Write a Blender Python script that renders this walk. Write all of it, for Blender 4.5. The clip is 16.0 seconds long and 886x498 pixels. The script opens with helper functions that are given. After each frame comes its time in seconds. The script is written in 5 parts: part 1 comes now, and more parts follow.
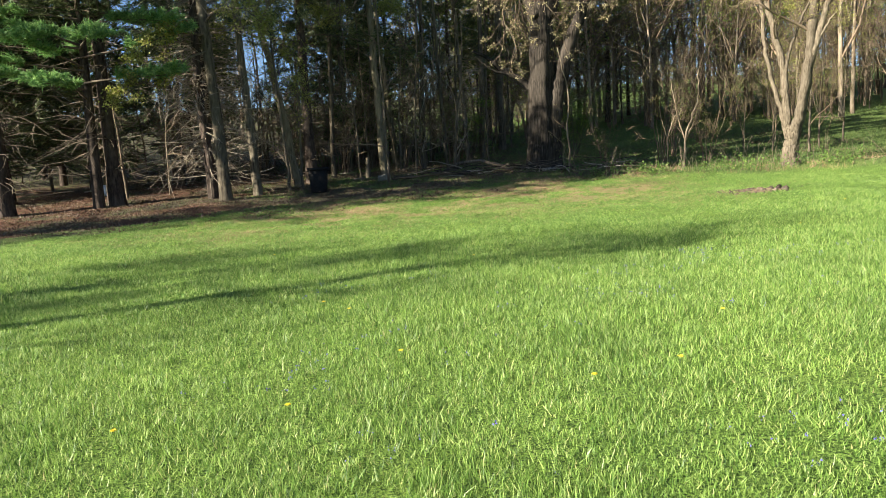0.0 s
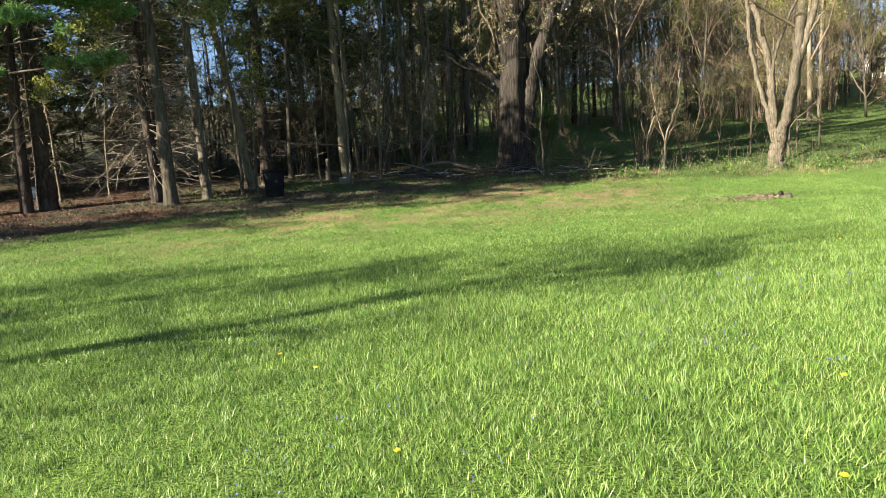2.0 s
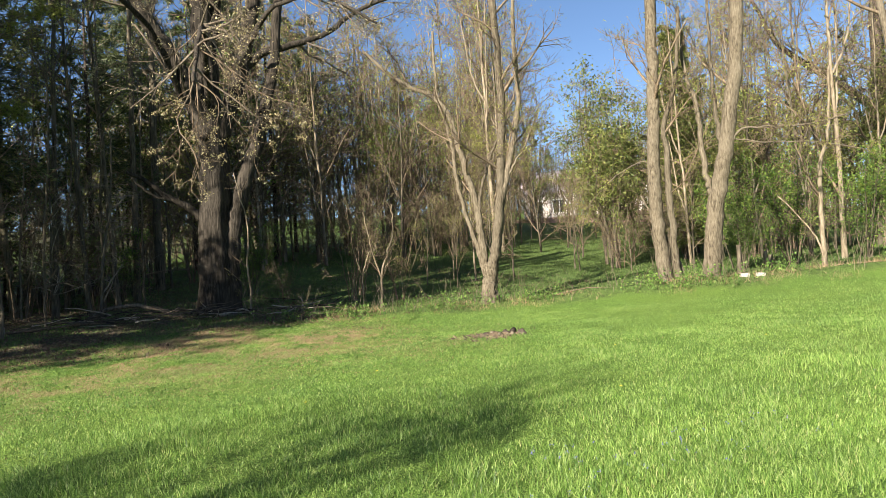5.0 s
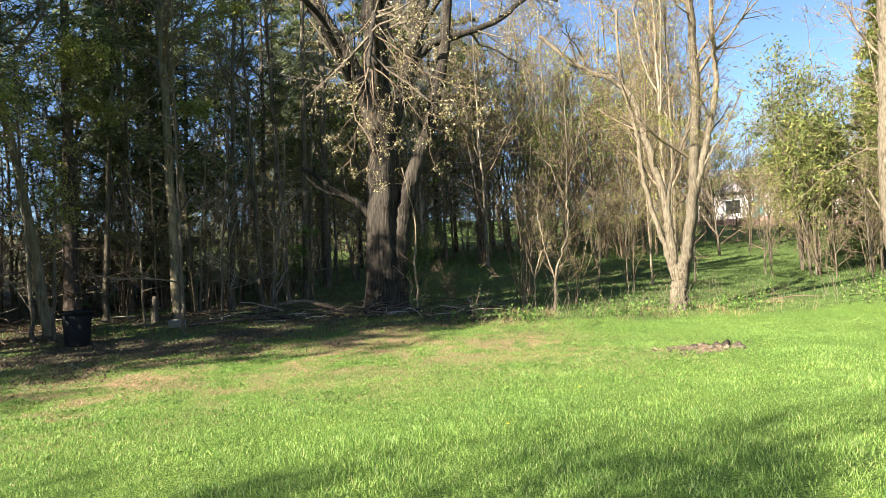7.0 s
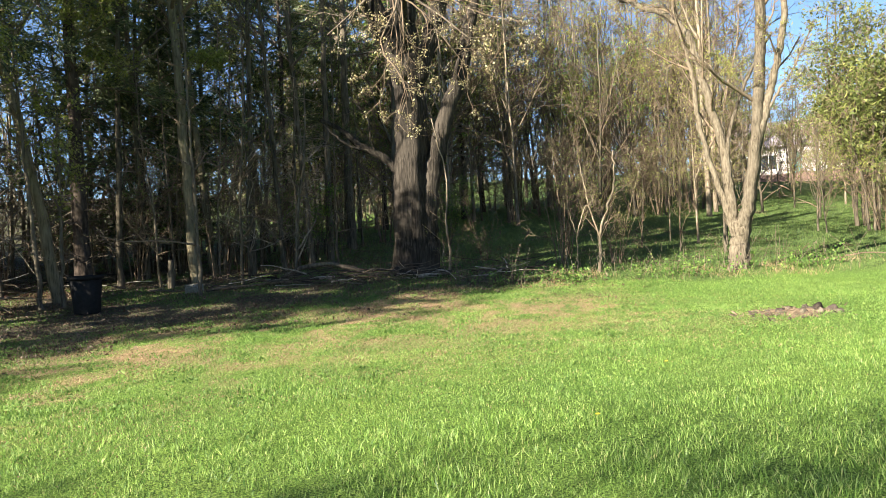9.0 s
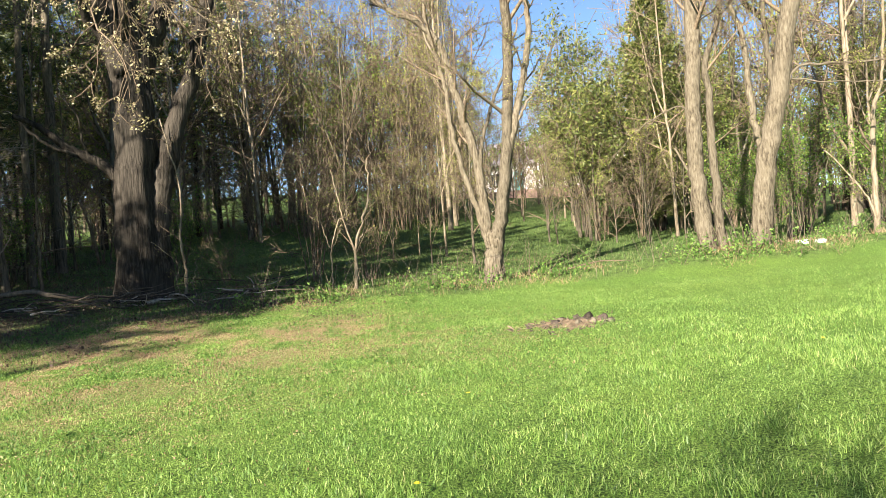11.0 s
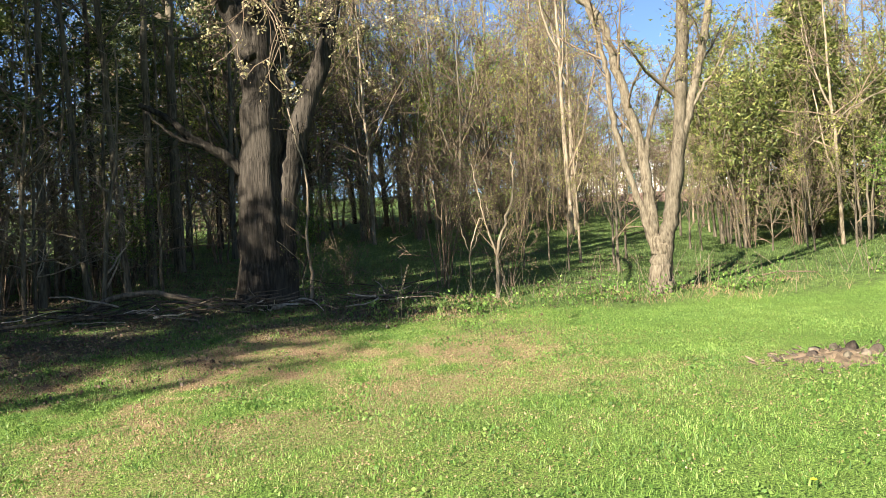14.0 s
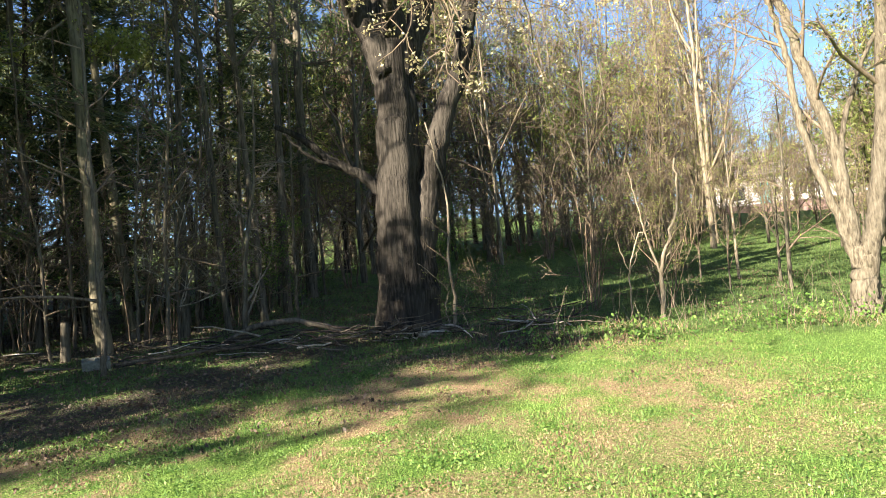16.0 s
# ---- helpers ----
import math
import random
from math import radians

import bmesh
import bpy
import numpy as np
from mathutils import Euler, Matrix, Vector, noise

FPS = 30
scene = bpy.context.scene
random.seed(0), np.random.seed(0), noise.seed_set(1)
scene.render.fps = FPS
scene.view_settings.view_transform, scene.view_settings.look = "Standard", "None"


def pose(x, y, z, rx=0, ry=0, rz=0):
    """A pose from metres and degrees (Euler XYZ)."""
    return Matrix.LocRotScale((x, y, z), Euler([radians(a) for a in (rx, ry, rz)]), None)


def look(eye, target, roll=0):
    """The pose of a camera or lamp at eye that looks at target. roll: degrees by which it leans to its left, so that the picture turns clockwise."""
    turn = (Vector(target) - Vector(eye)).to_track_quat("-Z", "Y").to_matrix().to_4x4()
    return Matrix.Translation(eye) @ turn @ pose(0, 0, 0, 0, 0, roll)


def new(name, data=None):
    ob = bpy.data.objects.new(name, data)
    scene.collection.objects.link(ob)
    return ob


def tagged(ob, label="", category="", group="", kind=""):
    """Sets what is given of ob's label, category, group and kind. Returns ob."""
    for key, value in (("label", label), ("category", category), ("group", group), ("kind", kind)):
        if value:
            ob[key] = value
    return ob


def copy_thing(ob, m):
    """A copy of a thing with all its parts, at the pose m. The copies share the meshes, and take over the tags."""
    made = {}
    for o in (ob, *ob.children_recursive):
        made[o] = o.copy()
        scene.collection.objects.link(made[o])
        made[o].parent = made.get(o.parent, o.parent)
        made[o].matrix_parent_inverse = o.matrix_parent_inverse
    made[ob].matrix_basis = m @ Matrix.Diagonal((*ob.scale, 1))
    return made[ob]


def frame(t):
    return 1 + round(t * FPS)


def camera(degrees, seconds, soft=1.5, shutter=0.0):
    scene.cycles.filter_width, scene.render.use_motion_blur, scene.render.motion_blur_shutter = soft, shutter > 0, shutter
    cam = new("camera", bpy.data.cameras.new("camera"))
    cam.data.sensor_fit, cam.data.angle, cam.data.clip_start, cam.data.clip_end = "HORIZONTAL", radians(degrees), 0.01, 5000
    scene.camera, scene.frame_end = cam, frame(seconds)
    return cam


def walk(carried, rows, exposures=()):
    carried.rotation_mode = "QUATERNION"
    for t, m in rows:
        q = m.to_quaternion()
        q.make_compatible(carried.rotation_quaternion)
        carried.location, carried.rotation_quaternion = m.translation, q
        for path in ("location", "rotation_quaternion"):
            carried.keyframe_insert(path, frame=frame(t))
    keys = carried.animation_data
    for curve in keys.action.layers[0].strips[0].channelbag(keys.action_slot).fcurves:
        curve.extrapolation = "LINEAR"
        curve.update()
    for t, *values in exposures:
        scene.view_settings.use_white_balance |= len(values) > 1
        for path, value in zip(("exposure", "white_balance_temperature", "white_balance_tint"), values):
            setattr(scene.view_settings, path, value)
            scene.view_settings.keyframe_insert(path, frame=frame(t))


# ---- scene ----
cam = camera(63.1, 16.0, 0.5)
METRES, EYE, TILT, LEAN, TURN = 13.2, 1.5, 0.0, 0.0, 0.0
ROWS = [
    (0.0, 0.0, 0.0, 0.0, -0.45, -7.76, 3.28),
    (0.5, -0.0023, 0.0345, 0.0003, -0.46, -7.62, 2.92),
    (1.0, -0.0099, 0.065, 0.0015, -1.3, -7.85, 2.7),
    (1.5, -0.0092, 0.1026, -0.0006, -2.39, -8.18, 2.69),
    (2.0, -0.0211, 0.1355, 0.0012, -3.77, -7.85, 2.88),
    (2.5, -0.0231, 0.17, 0.0005, -7.3, -5.56, 2.57),
    (3.0, -0.0263, 0.2014, 0.0024, -14.3, -2.78, 2.54),
    (5.5, -0.0195, 0.3397, 0.0106, -27.71, 2.01, 3.9),
    (6.0, -0.0225, 0.3763, 0.0098, -21.34, 3.4, 2.54),
    (6.5, -0.0199, 0.4106, 0.0069, -17.34, 3.03, 2.09),
    (7.0, -0.0228, 0.4366, 0.007, -15.67, 2.23, 2.53),
    (7.5, -0.0147, 0.4695, 0.0053, -13.68, 1.15, 2.77),
    (8.0, -0.0179, 0.4999, 0.003, -12.68, -0.03, 2.73),
    (10.5, -0.0045, 0.6525, 0.0004, -26.08, -1.17, 4.12),
    (11.0, 0.0047, 0.6793, -0.0002, -34.53, -0.64, 4.34),
    (11.5, 0.0091, 0.7031, 0.0031, -42.7, 0.13, 4.73),
    (12.0, 0.0074, 0.7294, 0.0042, -45.2, 0.55, 4.59),
    (12.5, 0.0141, 0.7611, 0.0037, -42.48, 1.22, 4.6),
    (13.0, 0.0102, 0.7978, 0.0035, -38.68, 1.28, 4.31),
    (13.5, 0.0105, 0.8325, 0.0019, -32.25, 0.58, 3.63),
    (14.0, 0.0074, 0.867, 0.0043, -27.17, 0.2, 3.4),
    (14.5, -0.0004, 0.8965, 0.0057, -24.35, 0.3, 3.38),
    (15.0, 0.0018, 0.9298, 0.0056, -21.68, 0.85, 3.64),
    (15.5, -0.0058, 0.9565, 0.0075, -20.26, 1.64, 4.24),
    (16.0, -0.0107, 0.9841, 0.0107, -18.42, 2.4, 4.69),
]
walk(cam, [(t, pose(0, 0, EYE, TILT, LEAN, TURN) @ pose(METRES * x, METRES * y, METRES * z, 90 + pitch, roll, yaw)) for t, x, y, z, yaw, pitch, roll in ROWS],
     [(0.0, 2.0), (1.5, 2.0), (3.0, 2.06), (5.5, 1.72), (7.0, 2.33), (8.0, 2.28), (10.5, 2.27), (12.0, 1.74), (13.0, 1.79), (14.0, 2.13), (15.0, 2.25), (16.0, 2.5)])

# ---- light: a low sun from behind and to one side, clear sky ----
SUN_EL, SUN_AZ = 26.0, 243.0
world = bpy.data.worlds.new("sky")
scene.world = world
world.use_nodes = True
wn = world.node_tree.nodes
sky = wn.new("ShaderNodeTexSky")
sky.sky_type, sky.sun_disc = "NISHITA", False
sky.sun_elevation, sky.sun_rotation = radians(SUN_EL), radians(SUN_AZ)
sky.air_density, sky.dust_density, sky.ozone_density = 0.72, 0.1, 3.0
world.node_tree.links.new(sky.outputs[0], wn["Background"].inputs[0])
wn["Background"].inputs[1].default_value = 0.05
sun = new("sun", bpy.data.lights.new("sun", "SUN"))
sun.data.energy, sun.data.angle, sun.data.color = 5.0, radians(0.55), (1.0, 0.93, 0.80)
az = radians(SUN_AZ)
to_sun = Vector((math.sin(az) * math.cos(radians(SUN_EL)), math.cos(az) * math.cos(radians(SUN_EL)), math.sin(radians(SUN_EL))))
sun.matrix_world = look(to_sun * 60, (0, 0, 0))

# ---- materials ----


def ramp(nt, fac, stops):
    n = nt.nodes.new("ShaderNodeValToRGB")
    e = n.color_ramp.elements
    e[0].position, e[0].color = stops[0][0], (*stops[0][1], 1)
    e[1].position, e[1].color = stops[-1][0], (*stops[-1][1], 1)
    for p, c in stops[1:-1]:
        k = e.new(p)
        k.color = (*c, 1)
    nt.links.new(fac, n.inputs[0])
    return n.outputs[0]


def blend(nt, fac, a, b, mode="MIX"):
    n = nt.nodes.new("ShaderNodeMix")
    n.data_type, n.blend_type = "RGBA", mode
    if isinstance(fac, (int, float)):
        n.inputs[0].default_value = fac
    else:
        nt.links.new(fac, n.inputs[0])
    for s, v in ((6, a), (7, b)):
        if isinstance(v, tuple):
            n.inputs[s].default_value = (*v, 1)
        else:
            nt.links.new(v, n.inputs[s])
    return n.outputs[2]


def noise_of(nt, scale, detail=4.0, stretch=None, rough=0.55, kind="ShaderNodeTexNoise"):
    co = nt.nodes.new("ShaderNodeTexCoord").outputs["Object"]
    if stretch:
        mp = nt.nodes.new("ShaderNodeMapping")
        mp.inputs["Scale"].default_value = stretch
        nt.links.new(co, mp.inputs[0])
        co = mp.outputs[0]
    n = nt.nodes.new(kind)
    n.inputs["Scale"].default_value = scale
    if kind == "ShaderNodeTexNoise":
        n.inputs["Detail"].default_value, n.inputs["Roughness"].default_value = detail, rough
    nt.links.new(co, n.inputs["Vector"])
    return n.outputs[0]


def material(name, rough=0.9, spec=0.3, metal=0.0):
    m = bpy.data.materials.new(name)
    m.use_nodes = True
    b = m.node_tree.nodes["Principled BSDF"]
    b.inputs["Roughness"].default_value = rough
    b.inputs["Specular IOR Level"].default_value = spec
    b.inputs["Metallic"].default_value = metal
    return m, m.node_tree, b


def bumped(nt, b, height, strength, distance):
    n = nt.nodes.new("ShaderNodeBump")
    n.inputs["Strength"].default_value, n.inputs["Distance"].default_value = strength, distance
    nt.links.new(height, n.inputs["Height"])
    nt.links.new(n.outputs[0], b.inputs["Normal"])


def bark(name, dark, mid, light, scale=9.0, stretch=0.16, depth=0.03):
    m, nt, b = material(name, 0.92, 0.15)
    ridge = noise_of(nt, scale, 6.0, (1, 1, stretch), 0.62)
    blotch = noise_of(nt, 1.3, 3.0)
    c = ramp(nt, ridge, [(0.33, dark), (0.5, mid), (0.7, light)])
    c = blend(nt, ramp(nt, blotch, [(0.42, (0, 0, 0)), (0.72, (0.55, 0.55, 0.55))]), c, light)
    tone = nt.nodes.new("ShaderNodeObjectInfo").outputs["Random"]
    c = blend(nt, 1.0, c, ramp(nt, tone, [(0.0, (0.75, 0.74, 0.72)), (1.0, (1.1, 1.08, 1.05))]), "MULTIPLY")
    nt.links.new(c, b.inputs["Base Color"])
    bumped(nt, b, ridge, 0.9, depth)
    return m


def leafy(name, stops, through_share=0.45, rough=0.55):
    m, nt, b = material(name, rough, 0.35)
    per = nt.nodes.new("ShaderNodeNewGeometry").outputs["Random Per Island"]
    c = ramp(nt, per, stops)
    patch = noise_of(nt, 0.7, 3.0)
    c = blend(nt, 1.0, c, ramp(nt, patch, [(0.3, (0.78, 0.8, 0.75)), (0.7, (1.15, 1.12, 1.0))]), "MULTIPLY")
    nt.links.new(c, b.inputs["Base Color"])
    tr = nt.nodes.new("ShaderNodeBsdfTranslucent")
    nt.links.new(c, tr.inputs[0])
    mix = nt.nodes.new("ShaderNodeMixShader")
    mix.inputs[0].default_value = through_share
    nt.links.new(b.outputs[0], mix.inputs[1])
    nt.links.new(tr.outputs[0], mix.inputs[2])
    nt.links.new(mix.outputs[0], nt.nodes["Material Output"].inputs[0])
    return m


def plain(name, base, rough=0.8, spec=0.3, scale=8.0, spread=0.25, bump=0.004):
    m, nt, b = material(name, rough, spec)
    n = noise_of(nt, scale, 5.0)
    lo, hi = tuple(v * (1 - spread) for v in base), tuple(min(1, v * (1 + spread)) for v in base)
    nt.links.new(ramp(nt, n, [(0.3, lo), (0.7, hi)]), b.inputs["Base Color"])
    bumped(nt, b, n, 0.5, bump)
    return m


# near-black browns put the shade on the maple's trunk into its bark
BARK_MAPLE_SHADED = bark("bark_maple_shaded", (0.008, 0.0065, 0.0055), (0.034, 0.028, 0.022), (0.09, 0.076, 0.061), 17.0, 0.1, 0.09)
BARK_LOCUST = bark("bark_locust", (0.042, 0.032, 0.022), (0.115, 0.094, 0.066), (0.19, 0.16, 0.118), 24.0, 0.24, 0.04)
BARK_GREY = bark("bark_grey", (0.025, 0.021, 0.016), (0.09, 0.075, 0.054), (0.17, 0.145, 0.105), 18.0, 0.15, 0.02)
BARK_OLIVE = bark("bark_olive", (0.05, 0.042, 0.026), (0.15, 0.128, 0.082), (0.25, 0.215, 0.145), 18.0, 0.15, 0.02)
BARK_PINE = bark("bark_pine", (0.014, 0.011, 0.009), (0.05, 0.038, 0.03), (0.11, 0.085, 0.068), 12.0, 0.3, 0.03)
BARK_PALE = bark("bark_pale", (0.09, 0.068, 0.045), (0.2, 0.16, 0.11), (0.31, 0.26, 0.195), 16.0, 0.25, 0.008)
TWIG_TAN = bark("twig_tan", (0.065, 0.045, 0.029), (0.145, 0.107, 0.073), (0.24, 0.185, 0.13), 18.0, 0.4, 0.004)
TWIG_DARK = bark("twig_dark", (0.04, 0.032, 0.025), (0.11, 0.088, 0.066), (0.2, 0.165, 0.125), 18.0, 0.4, 0.004)
# dead twigs, paled in colour to look sunlit inside the dark wood
TWIG_DRY_LIT = bark("twig_dry_lit", (0.09, 0.074, 0.056), (0.22, 0.185, 0.14), (0.38, 0.325, 0.255), 18.0, 0.4, 0.004)
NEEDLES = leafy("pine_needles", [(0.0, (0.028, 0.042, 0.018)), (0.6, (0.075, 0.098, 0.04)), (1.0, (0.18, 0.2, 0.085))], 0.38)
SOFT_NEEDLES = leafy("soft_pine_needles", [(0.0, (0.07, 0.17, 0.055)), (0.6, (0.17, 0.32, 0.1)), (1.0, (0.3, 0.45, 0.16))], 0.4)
CEDAR = leafy("cedar_sprays", [(0.0, (0.05, 0.065, 0.018)), (0.6, (0.12, 0.145, 0.035)), (1.0, (0.24, 0.24, 0.08))], 0.3)
WEED = leafy("broad_weeds", [(0.0, (0.05, 0.11, 0.02)), (0.55, (0.12, 0.215, 0.045)), (1.0, (0.23, 0.33, 0.085))], 0.4)
WOOD_GRASS = leafy("woodland_grass", [(0.0, (0.035, 0.06, 0.018)), (0.55, (0.085, 0.155, 0.038)), (1.0, (0.2, 0.24, 0.09))], 0.45)
BUDS = leafy("young_leaves", [(0.0, (0.14, 0.17, 0.03)), (0.6, (0.26, 0.28, 0.06)), (1.0, (0.4, 0.38, 0.14))], 0.45)
BLOSSOM = leafy("maple_keys", [(0.0, (0.24, 0.19, 0.1)), (0.6, (0.4, 0.34, 0.19)), (1.0, (0.55, 0.49, 0.33))], 0.4)
FRESH = leafy("fresh_leaves", [(0.0, (0.04, 0.09, 0.018)), (0.6, (0.12, 0.2, 0.035)), (1.0, (0.26, 0.33, 0.07))], 0.45)
GRASS = leafy("grass_blades", [(0.0, (0.03, 0.075, 0.013)), (0.3, (0.115, 0.22, 0.04)), (0.7, (0.27, 0.41, 0.1)), (0.94, (0.42, 0.53, 0.19)), (1.0, (0.48, 0.45, 0.22))], 0.4, 0.4)
STRAW = leafy("dry_straw", [(0.0, (0.16, 0.095, 0.05)), (0.5, (0.28, 0.19, 0.112)), (1.0, (0.4, 0.3, 0.19))], 0.2)
# fallen leaves, their browns cut down to carry the wood's shade
SHADED_LITTER = leafy("shaded_leaf_litter", [(0.0, (0.05, 0.03, 0.018)), (0.6, (0.11, 0.07, 0.045)), (1.0, (0.19, 0.14, 0.1))], 0.15)
BLACK_PLASTIC = plain("black_plastic", (0.01, 0.01, 0.01), 0.85, 0.2, 14.0, 0.3, 0.002)
PALE_STONE = plain("pale_concrete", (0.36, 0.345, 0.3), 0.95, 0.2, 22.0, 0.3, 0.006)
# the same concrete with the wood's shade darkened into its colour
SHADED_CONCRETE = plain("concrete", (0.17, 0.165, 0.135), 0.95, 0.2, 22.0, 0.3, 0.006)
DEAD_WOOD = bark("dead_wood", (0.16, 0.13, 0.1), (0.36, 0.31, 0.25), (0.55, 0.5, 0.43), 12.0, 0.25, 0.01)
SOIL = plain("bare_soil", (0.16, 0.115, 0.075), 0.98, 0.1, 14.0, 0.45, 0.02)
YELLOW = plain("yellow_petals", (0.72, 0.58, 0.04), 0.6, 0.3, 30.0, 0.15, 0.001)
VIOLET = plain("violet_petals", (0.13, 0.12, 0.36), 0.6, 0.3, 30.0, 0.2, 0.001)
SIDING = plain("pale_siding", (0.55, 0.49, 0.46), 0.7, 0.3, 2.0, 0.08, 0.004)
ROOFING = plain("grey_shingles", (0.34, 0.285, 0.3), 0.9, 0.2, 6.0, 0.25, 0.01)
WHITE_PAINT = plain("white_paint", (0.8, 0.79, 0.77), 0.5, 0.4, 5.0, 0.06, 0.001)
TEAL_PAINT = plain("teal_paint", (0.12, 0.36, 0.38), 0.5, 0.4, 5.0, 0.1, 0.001)
BRICK_RED = plain("red_brick", (0.3, 0.19, 0.16), 0.9, 0.2, 9.0, 0.25, 0.01)
GREY_BOX = plain("grey_box", (0.45, 0.5, 0.55), 0.6, 0.4, 6.0, 0.12, 0.002)
glass_m, glass_nt, glass_b = material("window_glass", 0.05, 0.5)
glass_b.inputs["Base Color"].default_value = (0.03, 0.035, 0.04, 1)
GLASS = glass_m


def ground_material():
    m, nt, b = material("lawn_and_forest_floor", 0.95, 0.15)

    def share(key):
        a = nt.nodes.new("ShaderNodeAttribute")
        a.attribute_name = key
        return a.outputs["Fac"]
    fine, mid, broad = noise_of(nt, 55.0, 6.0, None, 0.75), noise_of(nt, 5.0, 5.0), noise_of(nt, 0.55, 4.0)
    turf = ramp(nt, fine, [(0.4, (0.02, 0.04, 0.009)), (0.5, (0.125, 0.205, 0.038)), (0.6, (0.27, 0.4, 0.088))])
    turf = blend(nt, 1.0, turf, ramp(nt, broad, [(0.3, (0.85, 0.92, 0.8)), (0.7, (1.15, 1.08, 1.0))]), "MULTIPLY")
    dry = ramp(nt, fine, [(0.3, (0.17, 0.1, 0.06)), (0.52, (0.34, 0.215, 0.135)), (0.72, (0.48, 0.35, 0.235))])
    # litter and needle floor darkened so the wood's shade sits in their colour
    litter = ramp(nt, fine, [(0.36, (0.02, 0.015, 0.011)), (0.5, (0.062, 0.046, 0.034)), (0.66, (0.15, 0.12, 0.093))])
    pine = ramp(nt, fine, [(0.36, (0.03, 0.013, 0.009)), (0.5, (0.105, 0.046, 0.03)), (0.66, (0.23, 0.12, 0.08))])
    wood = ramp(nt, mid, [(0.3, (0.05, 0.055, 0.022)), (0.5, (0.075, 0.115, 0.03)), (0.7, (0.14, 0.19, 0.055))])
    speck = noise_of(nt, 16.0, 6.0, None, 0.75)
    broken = nt.nodes.new("ShaderNodeMapRange")
    for i, v in zip((1, 2, 3, 4), (0.35, 0.65, -0.9, 0.9)):
        broken.inputs[i].default_value = v
    nt.links.new(speck, broken.inputs[0])
    broken = broken.outputs[0]
    c = turf
    for key, col in (("dry", dry), ("clearing", wood), ("litter", litter), ("pine", pine)):
        f = nt.nodes.new("ShaderNodeMath")
        f.operation, f.use_clamp = "MULTIPLY_ADD", True
        nt.links.new(broken, f.inputs[0])
        nt.links.new(share(key), f.inputs[2])
        f.inputs[1].default_value = 1.0
        g = nt.nodes.new("ShaderNodeMath")
        g.operation, g.use_clamp = "MULTIPLY", True
        nt.links.new(f.outputs[0], g.inputs[0])
        nt.links.new(share(key), g.inputs[1])
        c = blend(nt, g.outputs[0], c, col)
    nt.links.new(c, b.inputs["Base Color"])
    bumped(nt, b, fine, 1.0, 0.04)
    return m


GROUND = ground_material()

# ---- mesh tools ----


